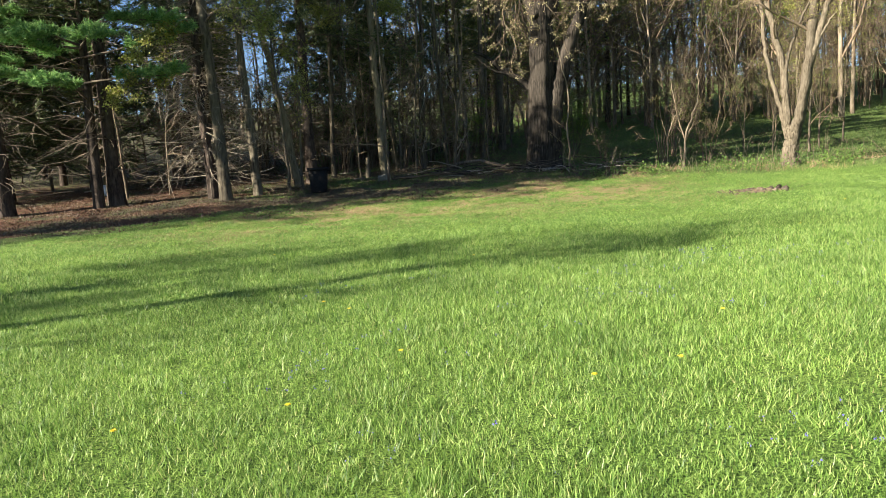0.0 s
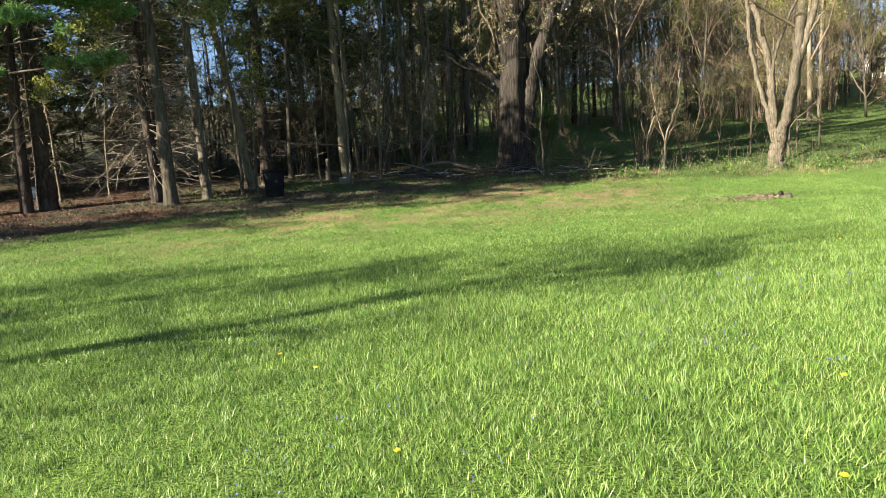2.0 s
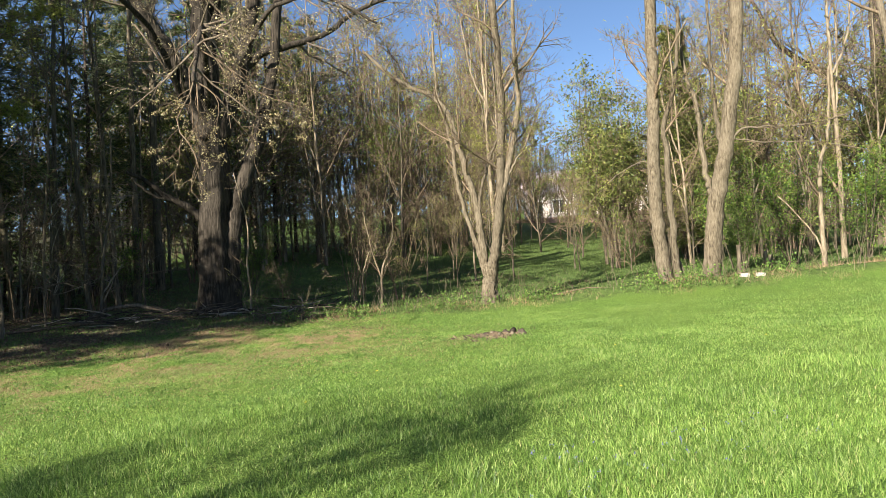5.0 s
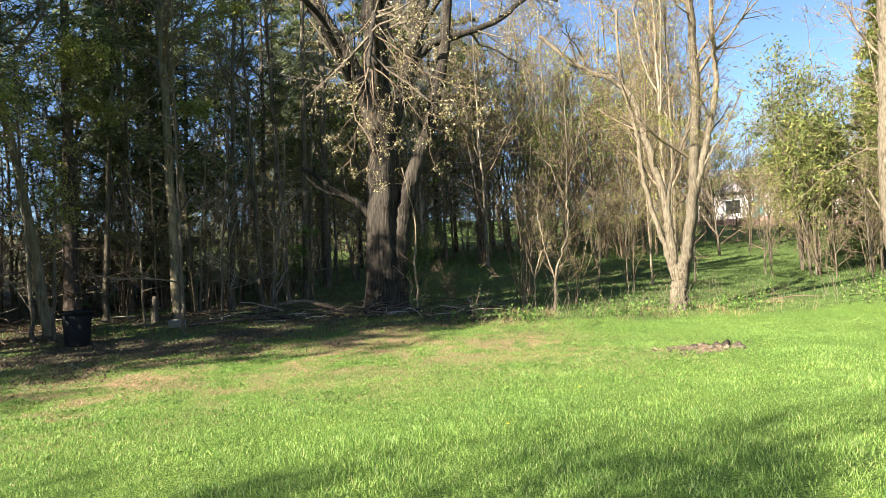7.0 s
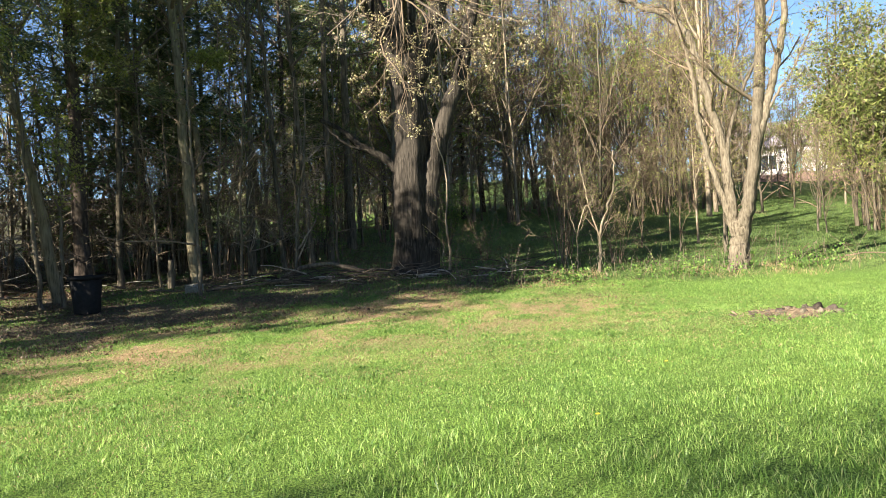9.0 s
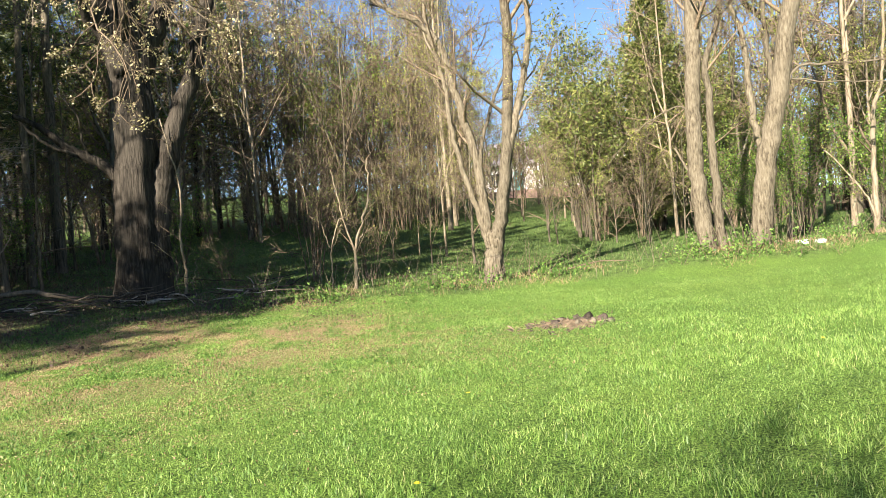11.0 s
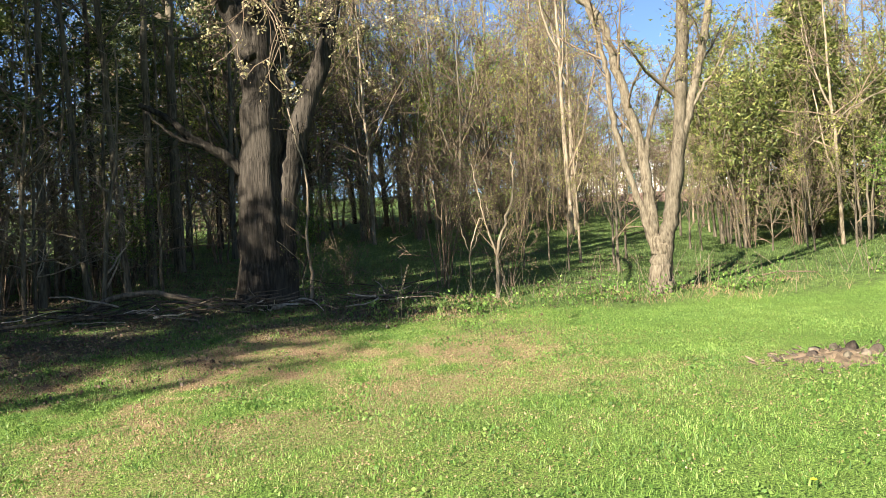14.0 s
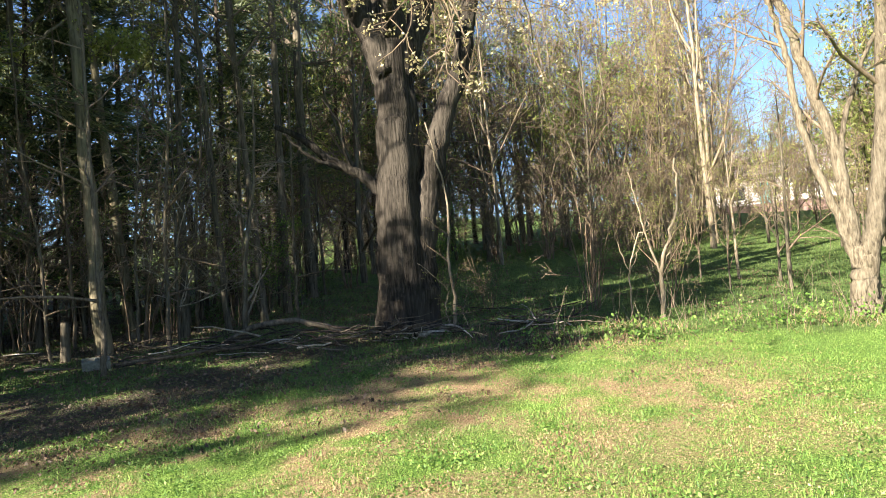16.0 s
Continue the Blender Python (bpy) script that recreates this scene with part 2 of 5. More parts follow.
class Build:
    """Gathers triangles and quads for one mesh."""

    def __init__(self):
        self.v, self.q, self.t, self.n = [], [], [], 0

    def add(self, v, q=None, t=None):
        if q is not None and len(q):
            self.q.append(np.asarray(q, np.int64) + self.n)
        if t is not None and len(t):
            self.t.append(np.asarray(t, np.int64) + self.n)
        self.v.append(np.asarray(v, float).reshape(-1, 3))
        self.n += len(self.v[-1])

    def tube(self, pts, rad, sides=5, ridges=0.0, flare=0.0, rng=None):
        pts, rad = np.asarray(pts, float), np.asarray(rad, float)
        d = np.gradient(pts, axis=0)
        d /= np.linalg.norm(d, axis=1)[:, None] + 1e-9
        whole = pts[-1] - pts[0]
        ref = np.array([1.0, 0, 0]) if abs(whole[2]) >= 0.7 * np.linalg.norm(whole) else np.array([0, 0, 1.0])
        u = np.cross(d, ref)
        u /= np.linalg.norm(u, axis=1)[:, None] + 1e-9
        w = np.cross(d, u)
        a = np.linspace(0, 2 * np.pi, sides, endpoint=False)
        r = np.repeat(rad[:, None], sides, 1)
        if ridges and rng is not None:
            ph = rng.uniform(0, 6.28, 3)
            h = np.linalg.norm(pts - pts[0], axis=1)[:, None]
            r = r * (1 + ridges * (np.sin(5 * a + ph[0] + 0.35 * h) * 0.6 + np.sin(9 * a + ph[1] - 0.5 * h) * 0.5 + np.sin(3 * a + ph[2] + 1.1 * h) * 0.5))
            r = r * (1 + 0.3 * ridges * rng.normal(0, 1, r.shape))
            if flare:
                r = r * (1 + flare * np.exp(-h / 0.35) * (0.6 + 0.5 * np.sin(6 * a + ph[2])))
        v = pts[:, None] + r[..., None] * (np.cos(a)[None, :, None] * u[:, None] + np.sin(a)[None, :, None] * w[:, None])
        n = len(pts)
        i = np.arange(n - 1)[:, None] * sides + np.arange(sides)[None]
        j = np.arange(n - 1)[:, None] * sides + (np.arange(sides)[None] + 1) % sides
        q = np.stack([i, i + sides, j + sides, j], -1).reshape(-1, 4)
        v = v.reshape(-1, 3)
        if sides > 4:
            v = np.vstack([v, pts[-1:]])
            k = (n - 1) * sides + np.arange(sides)
            self.add(v, q, np.stack([np.full(sides, n * sides), (n - 1) * sides + (np.arange(sides) + 1) % sides, k], -1))
        else:
            self.add(v, q)

    def leaves(self, p, size, rng, droop=0.0, single=False):
        """Small folded leaves, two triangles each (one if single), at the points p."""
        p = np.asarray(p, float).reshape(-1, 3)
        n = len(p)
        if not n:
            return
        d = rng.normal(0, 1, (n, 3)) + [0, 0, -droop]
        d /= np.linalg.norm(d, axis=1)[:, None]
        s = np.cross(d, rng.normal(0, 1, (n, 3)))
        s /= np.linalg.norm(s, axis=1)[:, None]
        z = np.asarray(size * rng.uniform(0.6, 1.4, n))[:, None]
        v = np.stack([p, p + d * z * 0.55 + s * z * 0.32, p + d * z + np.cross(d, s) * z * 0.2, p + d * z * 0.55 - s * z * 0.32], 1)
        if single:
            self.add(v[:, [0, 1, 2]].reshape(-1, 3), None, np.arange(3 * n).reshape(-1, 3))
            return
        k = np.arange(n)[:, None] * 4
        self.add(v.reshape(-1, 3), None, np.vstack([k + [0, 1, 2], k + [0, 2, 3]]))

    def needles(self, p, d, length, rng, count=8, width=0.014):
        """Tufts of thin needles at the points p, round the directions d."""
        p, d = np.repeat(np.asarray(p, float), count, 0), np.repeat(np.asarray(d, float), count, 0)
        n = len(p)
        w = d + rng.normal(0, 0.62, (n, 3))
        w /= np.linalg.norm(w, axis=1)[:, None]
        s = np.cross(w, rng.normal(0, 1, (n, 3)))
        s *= width / (np.linalg.norm(s, axis=1)[:, None] + 1e-9)
        p = p + rng.normal(0, length * 0.2, (n, 3))
        tip = p + w * length * rng.uniform(0.6, 1.3, (n, 1))
        v = np.stack([p - s, p + s, tip], 1)
        self.add(v.reshape(-1, 3), None, np.arange(3 * n).reshape(-1, 3))

    def box(self, lo, hi):
        x0, y0, z0 = lo
        x1, y1, z1 = hi
        v = [(x0, y0, z0), (x1, y0, z0), (x1, y1, z0), (x0, y1, z0), (x0, y0, z1), (x1, y0, z1), (x1, y1, z1), (x0, y1, z1)]
        self.add(v, [(0, 3, 2, 1), (4, 5, 6, 7), (0, 1, 5, 4), (1, 2, 6, 5), (2, 3, 7, 6), (3, 0, 4, 7)])

    def mesh(self, name, mat, smooth=True):
        me = bpy.data.meshes.new(name)
        v = np.vstack(self.v) if self.v else np.zeros((0, 3))
        q = np.vstack(self.q) if self.q else np.zeros((0, 4), np.int64)
        t = np.vstack(self.t) if self.t else np.zeros((0, 3), np.int64)
        me.vertices.add(len(v))
        me.vertices.foreach_set("co", v.astype(np.float32).ravel())
        me.loops.add(4 * len(q) + 3 * len(t))
        me.loops.foreach_set("vertex_index", np.concatenate([q.ravel(), t.ravel()]).astype(np.int32))
        me.polygons.add(len(q) + len(t))
        start = np.concatenate([np.arange(len(q)) * 4, 4 * len(q) + np.arange(len(t)) * 3])
        me.polygons.foreach_set("loop_start", start.astype(np.int32))
        me.polygons.foreach_set("use_smooth", np.full(len(q) + len(t), smooth))
        me.update(calc_edges=True)
        me.materials.append(mat)
        return me


def part(name, build, mat, parent=None, label="", smooth=True):
    ob = new(name, build.mesh(name, mat, smooth))
    if parent is not None:
        ob.parent = parent
    if label:
        ob["label"] = label
    return ob


def thing(name, place, label, category, group="", kind=""):
    ob = new(name)
    ob.empty_display_size = 0.2
    ob.matrix_basis = pose(*place)
    return tagged(ob, label, category, group, kind)


def vnoise(x, y, cell, seed):
    """Smooth value noise, 0 to 1."""
    r = np.random.RandomState(seed).rand(64, 64)
    x, y = np.asarray(x) / cell + 1000, np.asarray(y) / cell + 1000
    i, j = np.floor(x).astype(int), np.floor(y).astype(int)
    f, g = x - i, y - j
    f, g = f * f * (3 - 2 * f), g * g * (3 - 2 * g)
    a, b, c, d = r[i % 64, j % 64], r[(i + 1) % 64, j % 64], r[i % 64, (j + 1) % 64], r[(i + 1) % 64, (j + 1) % 64]
    return (a * (1 - f) + b * f) * (1 - g) + (c * (1 - f) + d * f) * g


# ---- the ground: one sheet, the lawn low, the wood rising behind it ----
EDGE_X = [-60, -20, -14, -10.4, -7.4, -3.0, 0.4, 4.2, 8.5, 10.5, 13.2, 20.4, 28, 60]
EDGE_Y = [-8, 10.0, 14.0, 16.9, 19.6, 21.8, 23.5, 24.1, 23.0, 21.6, 19.2, 15.4, 13.5, 9]


def soft_up(v):
    return 0.5 * (v + np.sqrt(v * v + 4))


def height(x, y):
    x, y = np.asarray(x, float), np.asarray(y, float)
    s = 20 + 0.35 * np.maximum(0, x - 3)
    x1, y1 = np.minimum(x, 90), np.minimum(y, 110)
    z = 0.02 * np.maximum(x1, 0) + 0.02 * np.maximum(x1 - 8, 0) + 0.065 * soft_up(y1 - s) + 0.05 * soft_up(y1 - 34) - 0.02
    past = y - np.interp(x, EDGE_X, EDGE_Y)
    rise = np.clip((x - 9.5) / 4.5, 0, 1)
    return z + 0.3 * rise * rise * (3 - 2 * rise) * np.exp(-((past - 1.4) / 1.3) ** 2)


def bumps(x, y):
    return 0.05 * (vnoise(x, y, 1.3, 3) - 0.5) + 0.09 * (vnoise(x, y, 4.0, 4) - 0.5)


def beyond_edge(x, y):
    """Metres past the lawn's edge, with a ragged line."""
    return np.asarray(y) - np.interp(x, EDGE_X, EDGE_Y) + 1.2 * (vnoise(x, y, 1.6, 7) - 0.5) + 0.5 * (vnoise(x, y, 0.5, 8) - 0.5)


def step(v, a, b):
    t = np.clip((np.asarray(v) - a) / (b - a), 0, 1)
    return t * t * (3 - 2 * t)


def dry_share(x, y):
    e = beyond_edge(x, y)
    near_edge = step(e, -10.5, -3.2) * step(-np.asarray(x), -9.0, -4.5) * step(x, -9, -3)
    n = vnoise(x, y, 0.28, 11) * 0.4 + vnoise(x, y, 0.7, 13) * 0.3 + vnoise(x, y, 1.7, 12) * 0.3
    return np.clip(near_edge * step(n, 0.3, 0.58) * 1.0 + step(n, 0.74, 0.84) * 0.3, 0, 1)


def edge_bare(x, y):
    """Turf worn away to leaf litter in the shade along the wood."""
    n = vnoise(x, y, 0.5, 61) * 0.45 + vnoise(x, y, 1.6, 62) * 0.55
    return step(beyond_edge(x, y), -3.4, -0.8) * step(-np.asarray(x), -8.5, -5.0) * step(n, 0.3, 0.62)


def axis(lo, a, b, hi, fine, grow):
    mid = list(np.arange(a, b, fine))
    out, s, v = [], fine, b
    while v < hi:
        out.append(v)
        s *= grow
        v += s
    back, s, v = [], fine, a
    while v > lo:
        s *= grow
        v -= s
        back.append(v)
    return np.array(back[::-1] + mid + out + [hi])


gx, gy = axis(-1500, -18, 30, 1500, 0.3, 1.13), axis(-1500, 1, 46, 1500, 0.3, 1.13)
GX, GY = np.meshgrid(gx, gy)
near = np.exp(-(np.maximum(0, np.hypot(GX - 3, GY - 22) - 45) / 25) ** 2)
gz = height(GX, GY) + bumps(GX, GY) * near
b = Build()
nx, ny = len(gx), len(gy)
k = (np.arange(ny - 1)[:, None] * nx + np.arange(nx - 1)[None]).ravel()
b.add(np.stack([GX, GY, gz], -1).reshape(-1, 3), np.stack([k, k + 1, k + nx + 1, k + nx], -1))
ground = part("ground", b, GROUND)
tagged(ground, "bright green spring lawn running into a brown littered forest floor darkened for shade", "ground", "", "structure")
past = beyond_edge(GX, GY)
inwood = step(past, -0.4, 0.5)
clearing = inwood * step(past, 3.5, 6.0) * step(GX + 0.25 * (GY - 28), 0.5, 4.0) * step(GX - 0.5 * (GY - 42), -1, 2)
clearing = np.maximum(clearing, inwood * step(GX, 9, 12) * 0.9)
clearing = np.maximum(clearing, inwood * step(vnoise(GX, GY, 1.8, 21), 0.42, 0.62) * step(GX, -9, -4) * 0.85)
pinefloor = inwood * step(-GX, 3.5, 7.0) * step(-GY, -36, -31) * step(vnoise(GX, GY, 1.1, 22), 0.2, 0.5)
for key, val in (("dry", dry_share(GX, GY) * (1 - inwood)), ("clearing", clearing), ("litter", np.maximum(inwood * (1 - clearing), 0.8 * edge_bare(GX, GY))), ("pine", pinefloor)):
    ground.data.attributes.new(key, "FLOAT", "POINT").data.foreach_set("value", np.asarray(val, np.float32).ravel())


def at_ground(x, y, sink=0.05):
    return float(height(x, y) + bumps(x, y)) - sink


# ---- trees ----


def path_of(rng, p, d, length, n, wob, lift):
    p, d = np.array(p, float), np.array(d, float)
    d /= np.linalg.norm(d)
    pts, s = [p.copy()], length / (n - 1)
    for _ in range(n - 1):
        d = d + rng.normal(0, wob, 3) + [0, 0, lift]
        d /= np.linalg.norm(d)
        p = p + d * s
        pts.append(p.copy())
    return np.array(pts)


def turned(rng, d, angle):
    side = np.cross(d, rng.normal(0, 1, 3))
    side /= np.linalg.norm(side) + 1e-9
    return d * math.cos(angle) + side * math.sin(angle)


def grow(fine, tips, rng, pts, rad, level, depth, kids, ratio, angle=0.8, wob=0.12, lift=0.03, lo=0.3, rmin=0.006):
    """Side branches on the branch pts, and theirs in turn, into the build fine; tips collects the twig points."""
    n = len(pts)
    length = np.linalg.norm(np.diff(pts, axis=0), axis=1).sum()
    for _ in range(kids[level]):
        t = lo + (0.98 - lo) * rng.uniform() ** 0.8
        f = t * (n - 1)
        i = min(int(f), n - 2)
        p = pts[i] + (pts[i + 1] - pts[i]) * (f - i)
        d = pts[i + 1] - pts[i]
        d = turned(rng, d / np.linalg.norm(d), angle * rng.uniform(0.6, 1.3))
        ln = length * ratio[level] * rng.uniform(0.6, 1.25) * (1.15 - 0.6 * t)
        r = max(rmin, min(rad[i] * 0.6, ln * 0.022))
        m = (5, 3, 2, 2)[level]
        q = path_of(rng, p, d, ln, m, wob, lift)
        rr = np.linspace(r, max(rmin * 0.6, r * 0.3), m)
        fine.tube(q, rr, 5 if r > 0.03 else 3)
        if level + 1 < depth:
            grow(fine, tips, rng, q, rr, level + 1, depth, kids, ratio, angle, wob * 1.2, lift, 0.15, rmin)
        else:
            tips.append(np.vstack([q[-1:], (q[-1:] + q[-2:-1]) / 2, q[-2:-1] * 0.2 + q[-1:] * 0.8]))
    return tips


def leaf_points(rng, tips, per, spread):
    if not tips:
        return np.zeros((0, 3))
    p = np.vstack(tips)
    p = np.repeat(p, int(per), 0) if per >= 1 else p[rng.rand(len(p)) < per]
    return p + rng.normal(0, spread, p.shape)


def taper(r, n, end=0.35):
    return r * np.linspace(1, end, n)


def refine(pts, n):
    """A smooth line of n points through the given ones."""
    pts = np.asarray(pts, float)
    s = np.linspace(0, len(pts) - 1, n)
    i = np.clip(s.astype(int), 0, len(pts) - 2)
    f = (s - i)[:, None]
    p0, p1, p2, p3 = pts[np.maximum(i - 1, 0)], pts[i], pts[i + 1], pts[np.minimum(i + 2, len(pts) - 1)]
    return 0.5 * (2 * p1 + (p2 - p0) * f + (2 * p0 - 5 * p1 + 4 * p2 - p3) * f ** 2 + (3 * p1 - p0 - 3 * p2 + p3) * f ** 3)


def tree(name, x, y, label, stems, mat, twig, leaf, seed, kids=(9, 6, 5), ratio=(0.32, 0.5, 0.5), leaf_size=0.05, per=1, spread=0.06,
         depth=3, lo=0.35, angle=0.8, rmin=0.007, flare=0.35, ridges=0.05, category="tree", group="", single=False):
    """A tree whose stems are given as (points, radius, end share, sides); first the trunk, then limbs that are parts of their own."""
    rng = np.random.RandomState(seed)
    root = thing(name, (x, y, at_ground(x, y)), label, category, group)
    fine, tips = Build(), []
    for i, (pts, r, end, sides, *bare) in enumerate(stems):
        n = max(8, 5 * len(pts))
        p = refine(pts, n)
        p = p + rng.normal(0, 0.012 + 0.03 * r, p.shape) * (np.arange(n) > 0)[:, None]
        rad = taper(r, n, end)
        b = Build()
        b.tube(p, rad, sides, ridges, flare if i == 0 else 0.0, rng)
        part("trunk" if i == 0 else "limb", b, mat, root)
        if not bare:
            grow(fine, tips, rng, p, rad, 0, depth, kids, ratio, angle, 0.14, 0.03, lo if i == 0 else 0.3, rmin)
    part("crown", fine, twig, root)
    pts = leaf_points(rng, tips, per, spread)
    if leaf is not None and len(pts):
        b = Build()
        b.leaves(pts, leaf_size, rng, 0.3, single)
        part("foliage", b, leaf, root)
    return root


def pine(name, x, y, label, tall, r, seed, low=3.5, reach=2.6, dead=26, whorl=0.55, leaf=None, tuft=0.3, group="", density=1.0, blade=0.019, dry=None):
    rng = np.random.RandomState(seed)
    root = thing(name, (x, y, at_ground(x, y)), label, "pine tree", group)
    n = 14
    p = np.stack([rng.normal(0, 0.03, n).cumsum(), rng.normal(0, 0.03, n).cumsum(), np.linspace(0, tall, n)], -1)
    b = Build()
    b.tube(p, taper(r, n, 0.12), 12, 0.04, 0.3, rng)
    part("trunk", b, BARK_PINE, root)
    br, nd = Build(), Build()
    axis_at = lambda z: np.array([np.interp(z, p[:, 2], p[:, 0]), np.interp(z, p[:, 2], p[:, 1]), z])
    for _ in range(dead):
        z = rng.uniform(0.6, low + 1.0)
        a = rng.uniform(0, 6.28)
        q = path_of(rng, axis_at(z), (math.cos(a), math.sin(a), rng.uniform(-0.25, 0.15)), rng.uniform(0.7, reach * 0.9), 5, 0.16, -0.02)
        br.tube(q, np.linspace(0.02, 0.006, 5), 3)
        for _ in range(4):
            i = rng.randint(1, 4)
            d = turned(rng, (q[i + 1] - q[i]) / np.linalg.norm(q[i + 1] - q[i]), 0.7)
            br.tube(path_of(rng, q[i], d, rng.uniform(0.3, 0.9), 3, 0.25, -0.02), [0.009, 0.007, 0.004], 3)
    z = low
    while z < tall - 0.2:
        share = (z - low) / (tall - low)
        for a in rng.uniform(0, 6.28) + np.arange(4) * 1.571:
            a += rng.normal(0, 0.25)
            ln = reach * (1.05 - share) ** 0.8 * rng.uniform(0.6, 1.2) + 0.25
            q = path_of(rng, axis_at(z + rng.normal(0, 0.1)), (math.cos(a), math.sin(a), 0.12), ln, 6, 0.1, rng.normal(-0.01, 0.04))
            br.tube(q, np.linspace(0.03, 0.008, 6), 3)
            pts, dirs = [], []
            for i in range(1, 6):
                d = (q[i] - q[i - 1]) / np.linalg.norm(q[i] - q[i - 1])
                for _ in range(max(1, int(round(3 * density)))):
                    d2 = turned(rng, d, rng.uniform(0.4, 1.0))
                    l2 = ln * 0.22 * rng.uniform(0.5, 1.2)
                    for f in (0.4, 0.75, 1.0):
                        pts.append(q[i] + d2 * l2 * f)
                        dirs.append(d2 + d * 0.5)
            nd.needles(pts, dirs, tuft, rng, 6, blade if share < 0.2 else blade * 1.2)
        z += whorl * rng.uniform(0.8, 1.2)
    part("crown", br, dry or TWIG_DRY_LIT, root)
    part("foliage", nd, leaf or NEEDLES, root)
    return root


def V(*rows):
    return np.array(rows, float)


# the great maple by the lawn's edge
MX, MY = 4.2, 28.6
maple = tree("maple_tree", MX, MY, "massive old maple with furrowed grey-brown bark darkened for shade and budding twigs", [
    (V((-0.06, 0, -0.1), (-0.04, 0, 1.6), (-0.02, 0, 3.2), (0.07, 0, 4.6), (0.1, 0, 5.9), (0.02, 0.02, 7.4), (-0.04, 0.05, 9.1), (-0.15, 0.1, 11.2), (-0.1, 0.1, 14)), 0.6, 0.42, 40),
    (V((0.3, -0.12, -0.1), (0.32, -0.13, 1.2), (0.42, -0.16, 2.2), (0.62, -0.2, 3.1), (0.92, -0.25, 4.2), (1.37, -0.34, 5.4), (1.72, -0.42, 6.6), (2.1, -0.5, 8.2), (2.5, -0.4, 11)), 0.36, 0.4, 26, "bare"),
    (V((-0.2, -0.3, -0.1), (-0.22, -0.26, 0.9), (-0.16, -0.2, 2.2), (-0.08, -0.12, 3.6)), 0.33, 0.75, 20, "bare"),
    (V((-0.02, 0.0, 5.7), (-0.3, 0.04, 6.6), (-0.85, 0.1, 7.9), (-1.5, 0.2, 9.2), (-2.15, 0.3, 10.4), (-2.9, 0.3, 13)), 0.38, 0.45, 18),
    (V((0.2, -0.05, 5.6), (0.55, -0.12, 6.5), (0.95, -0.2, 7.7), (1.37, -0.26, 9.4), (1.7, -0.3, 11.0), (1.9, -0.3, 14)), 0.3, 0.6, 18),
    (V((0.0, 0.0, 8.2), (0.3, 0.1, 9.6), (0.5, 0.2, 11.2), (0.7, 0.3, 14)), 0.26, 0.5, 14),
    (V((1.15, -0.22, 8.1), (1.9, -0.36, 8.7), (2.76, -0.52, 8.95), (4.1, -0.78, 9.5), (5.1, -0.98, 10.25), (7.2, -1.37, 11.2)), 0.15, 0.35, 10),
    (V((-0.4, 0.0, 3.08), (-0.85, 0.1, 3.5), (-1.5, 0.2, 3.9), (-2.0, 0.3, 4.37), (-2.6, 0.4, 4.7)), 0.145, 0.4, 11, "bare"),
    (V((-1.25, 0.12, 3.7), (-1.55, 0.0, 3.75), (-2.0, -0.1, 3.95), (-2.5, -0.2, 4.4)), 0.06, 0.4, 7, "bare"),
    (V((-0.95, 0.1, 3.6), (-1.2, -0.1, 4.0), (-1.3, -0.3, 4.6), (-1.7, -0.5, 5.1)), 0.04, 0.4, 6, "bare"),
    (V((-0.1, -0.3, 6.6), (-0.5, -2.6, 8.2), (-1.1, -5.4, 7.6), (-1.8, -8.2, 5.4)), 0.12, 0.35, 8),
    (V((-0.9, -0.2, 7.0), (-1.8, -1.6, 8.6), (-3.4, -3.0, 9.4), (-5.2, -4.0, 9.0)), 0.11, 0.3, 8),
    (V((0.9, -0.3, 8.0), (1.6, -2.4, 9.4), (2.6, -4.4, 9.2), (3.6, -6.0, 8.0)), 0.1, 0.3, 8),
], BARK_MAPLE_SHADED, TWIG_DARK, BLOSSOM, 11, (9, 6, 5), (0.3, 0.5, 0.5), 0.055, 1.5, 0.07, 3, 0.55, ridges=0.06)

# thin crooked stems against the maple's foot
for sx, sy, hh, lean, sd in ((5.0, 28.0, 4.6, -0.25, 33), (4.75, 27.75, 1.5, -0.5, 34), (5.1, 27.6, 1.1, 0.2, 35)):
    tree("slender_sapling", sx, sy, "thin crooked pale stem growing against the maple's foot", [
        (V((0, 0, -0.05), (0.1, 0, 0.12 * hh), (0.02, 0, 0.35 * hh), (0.12, 0.02, 0.6 * hh), (lean, 0.05, hh)), 0.045 if hh > 3 else 0.014, 0.35, 7),
    ], BARK_PALE, TWIG_TAN, BUDS, sd, (7, 3, 2), (0.25, 0.5, 0.5), 0.03, 0.5, 0.04, 2, 0.3, 0.8, 0.004, 0.2, 0.03, "sapling", "stems at the maple's foot")

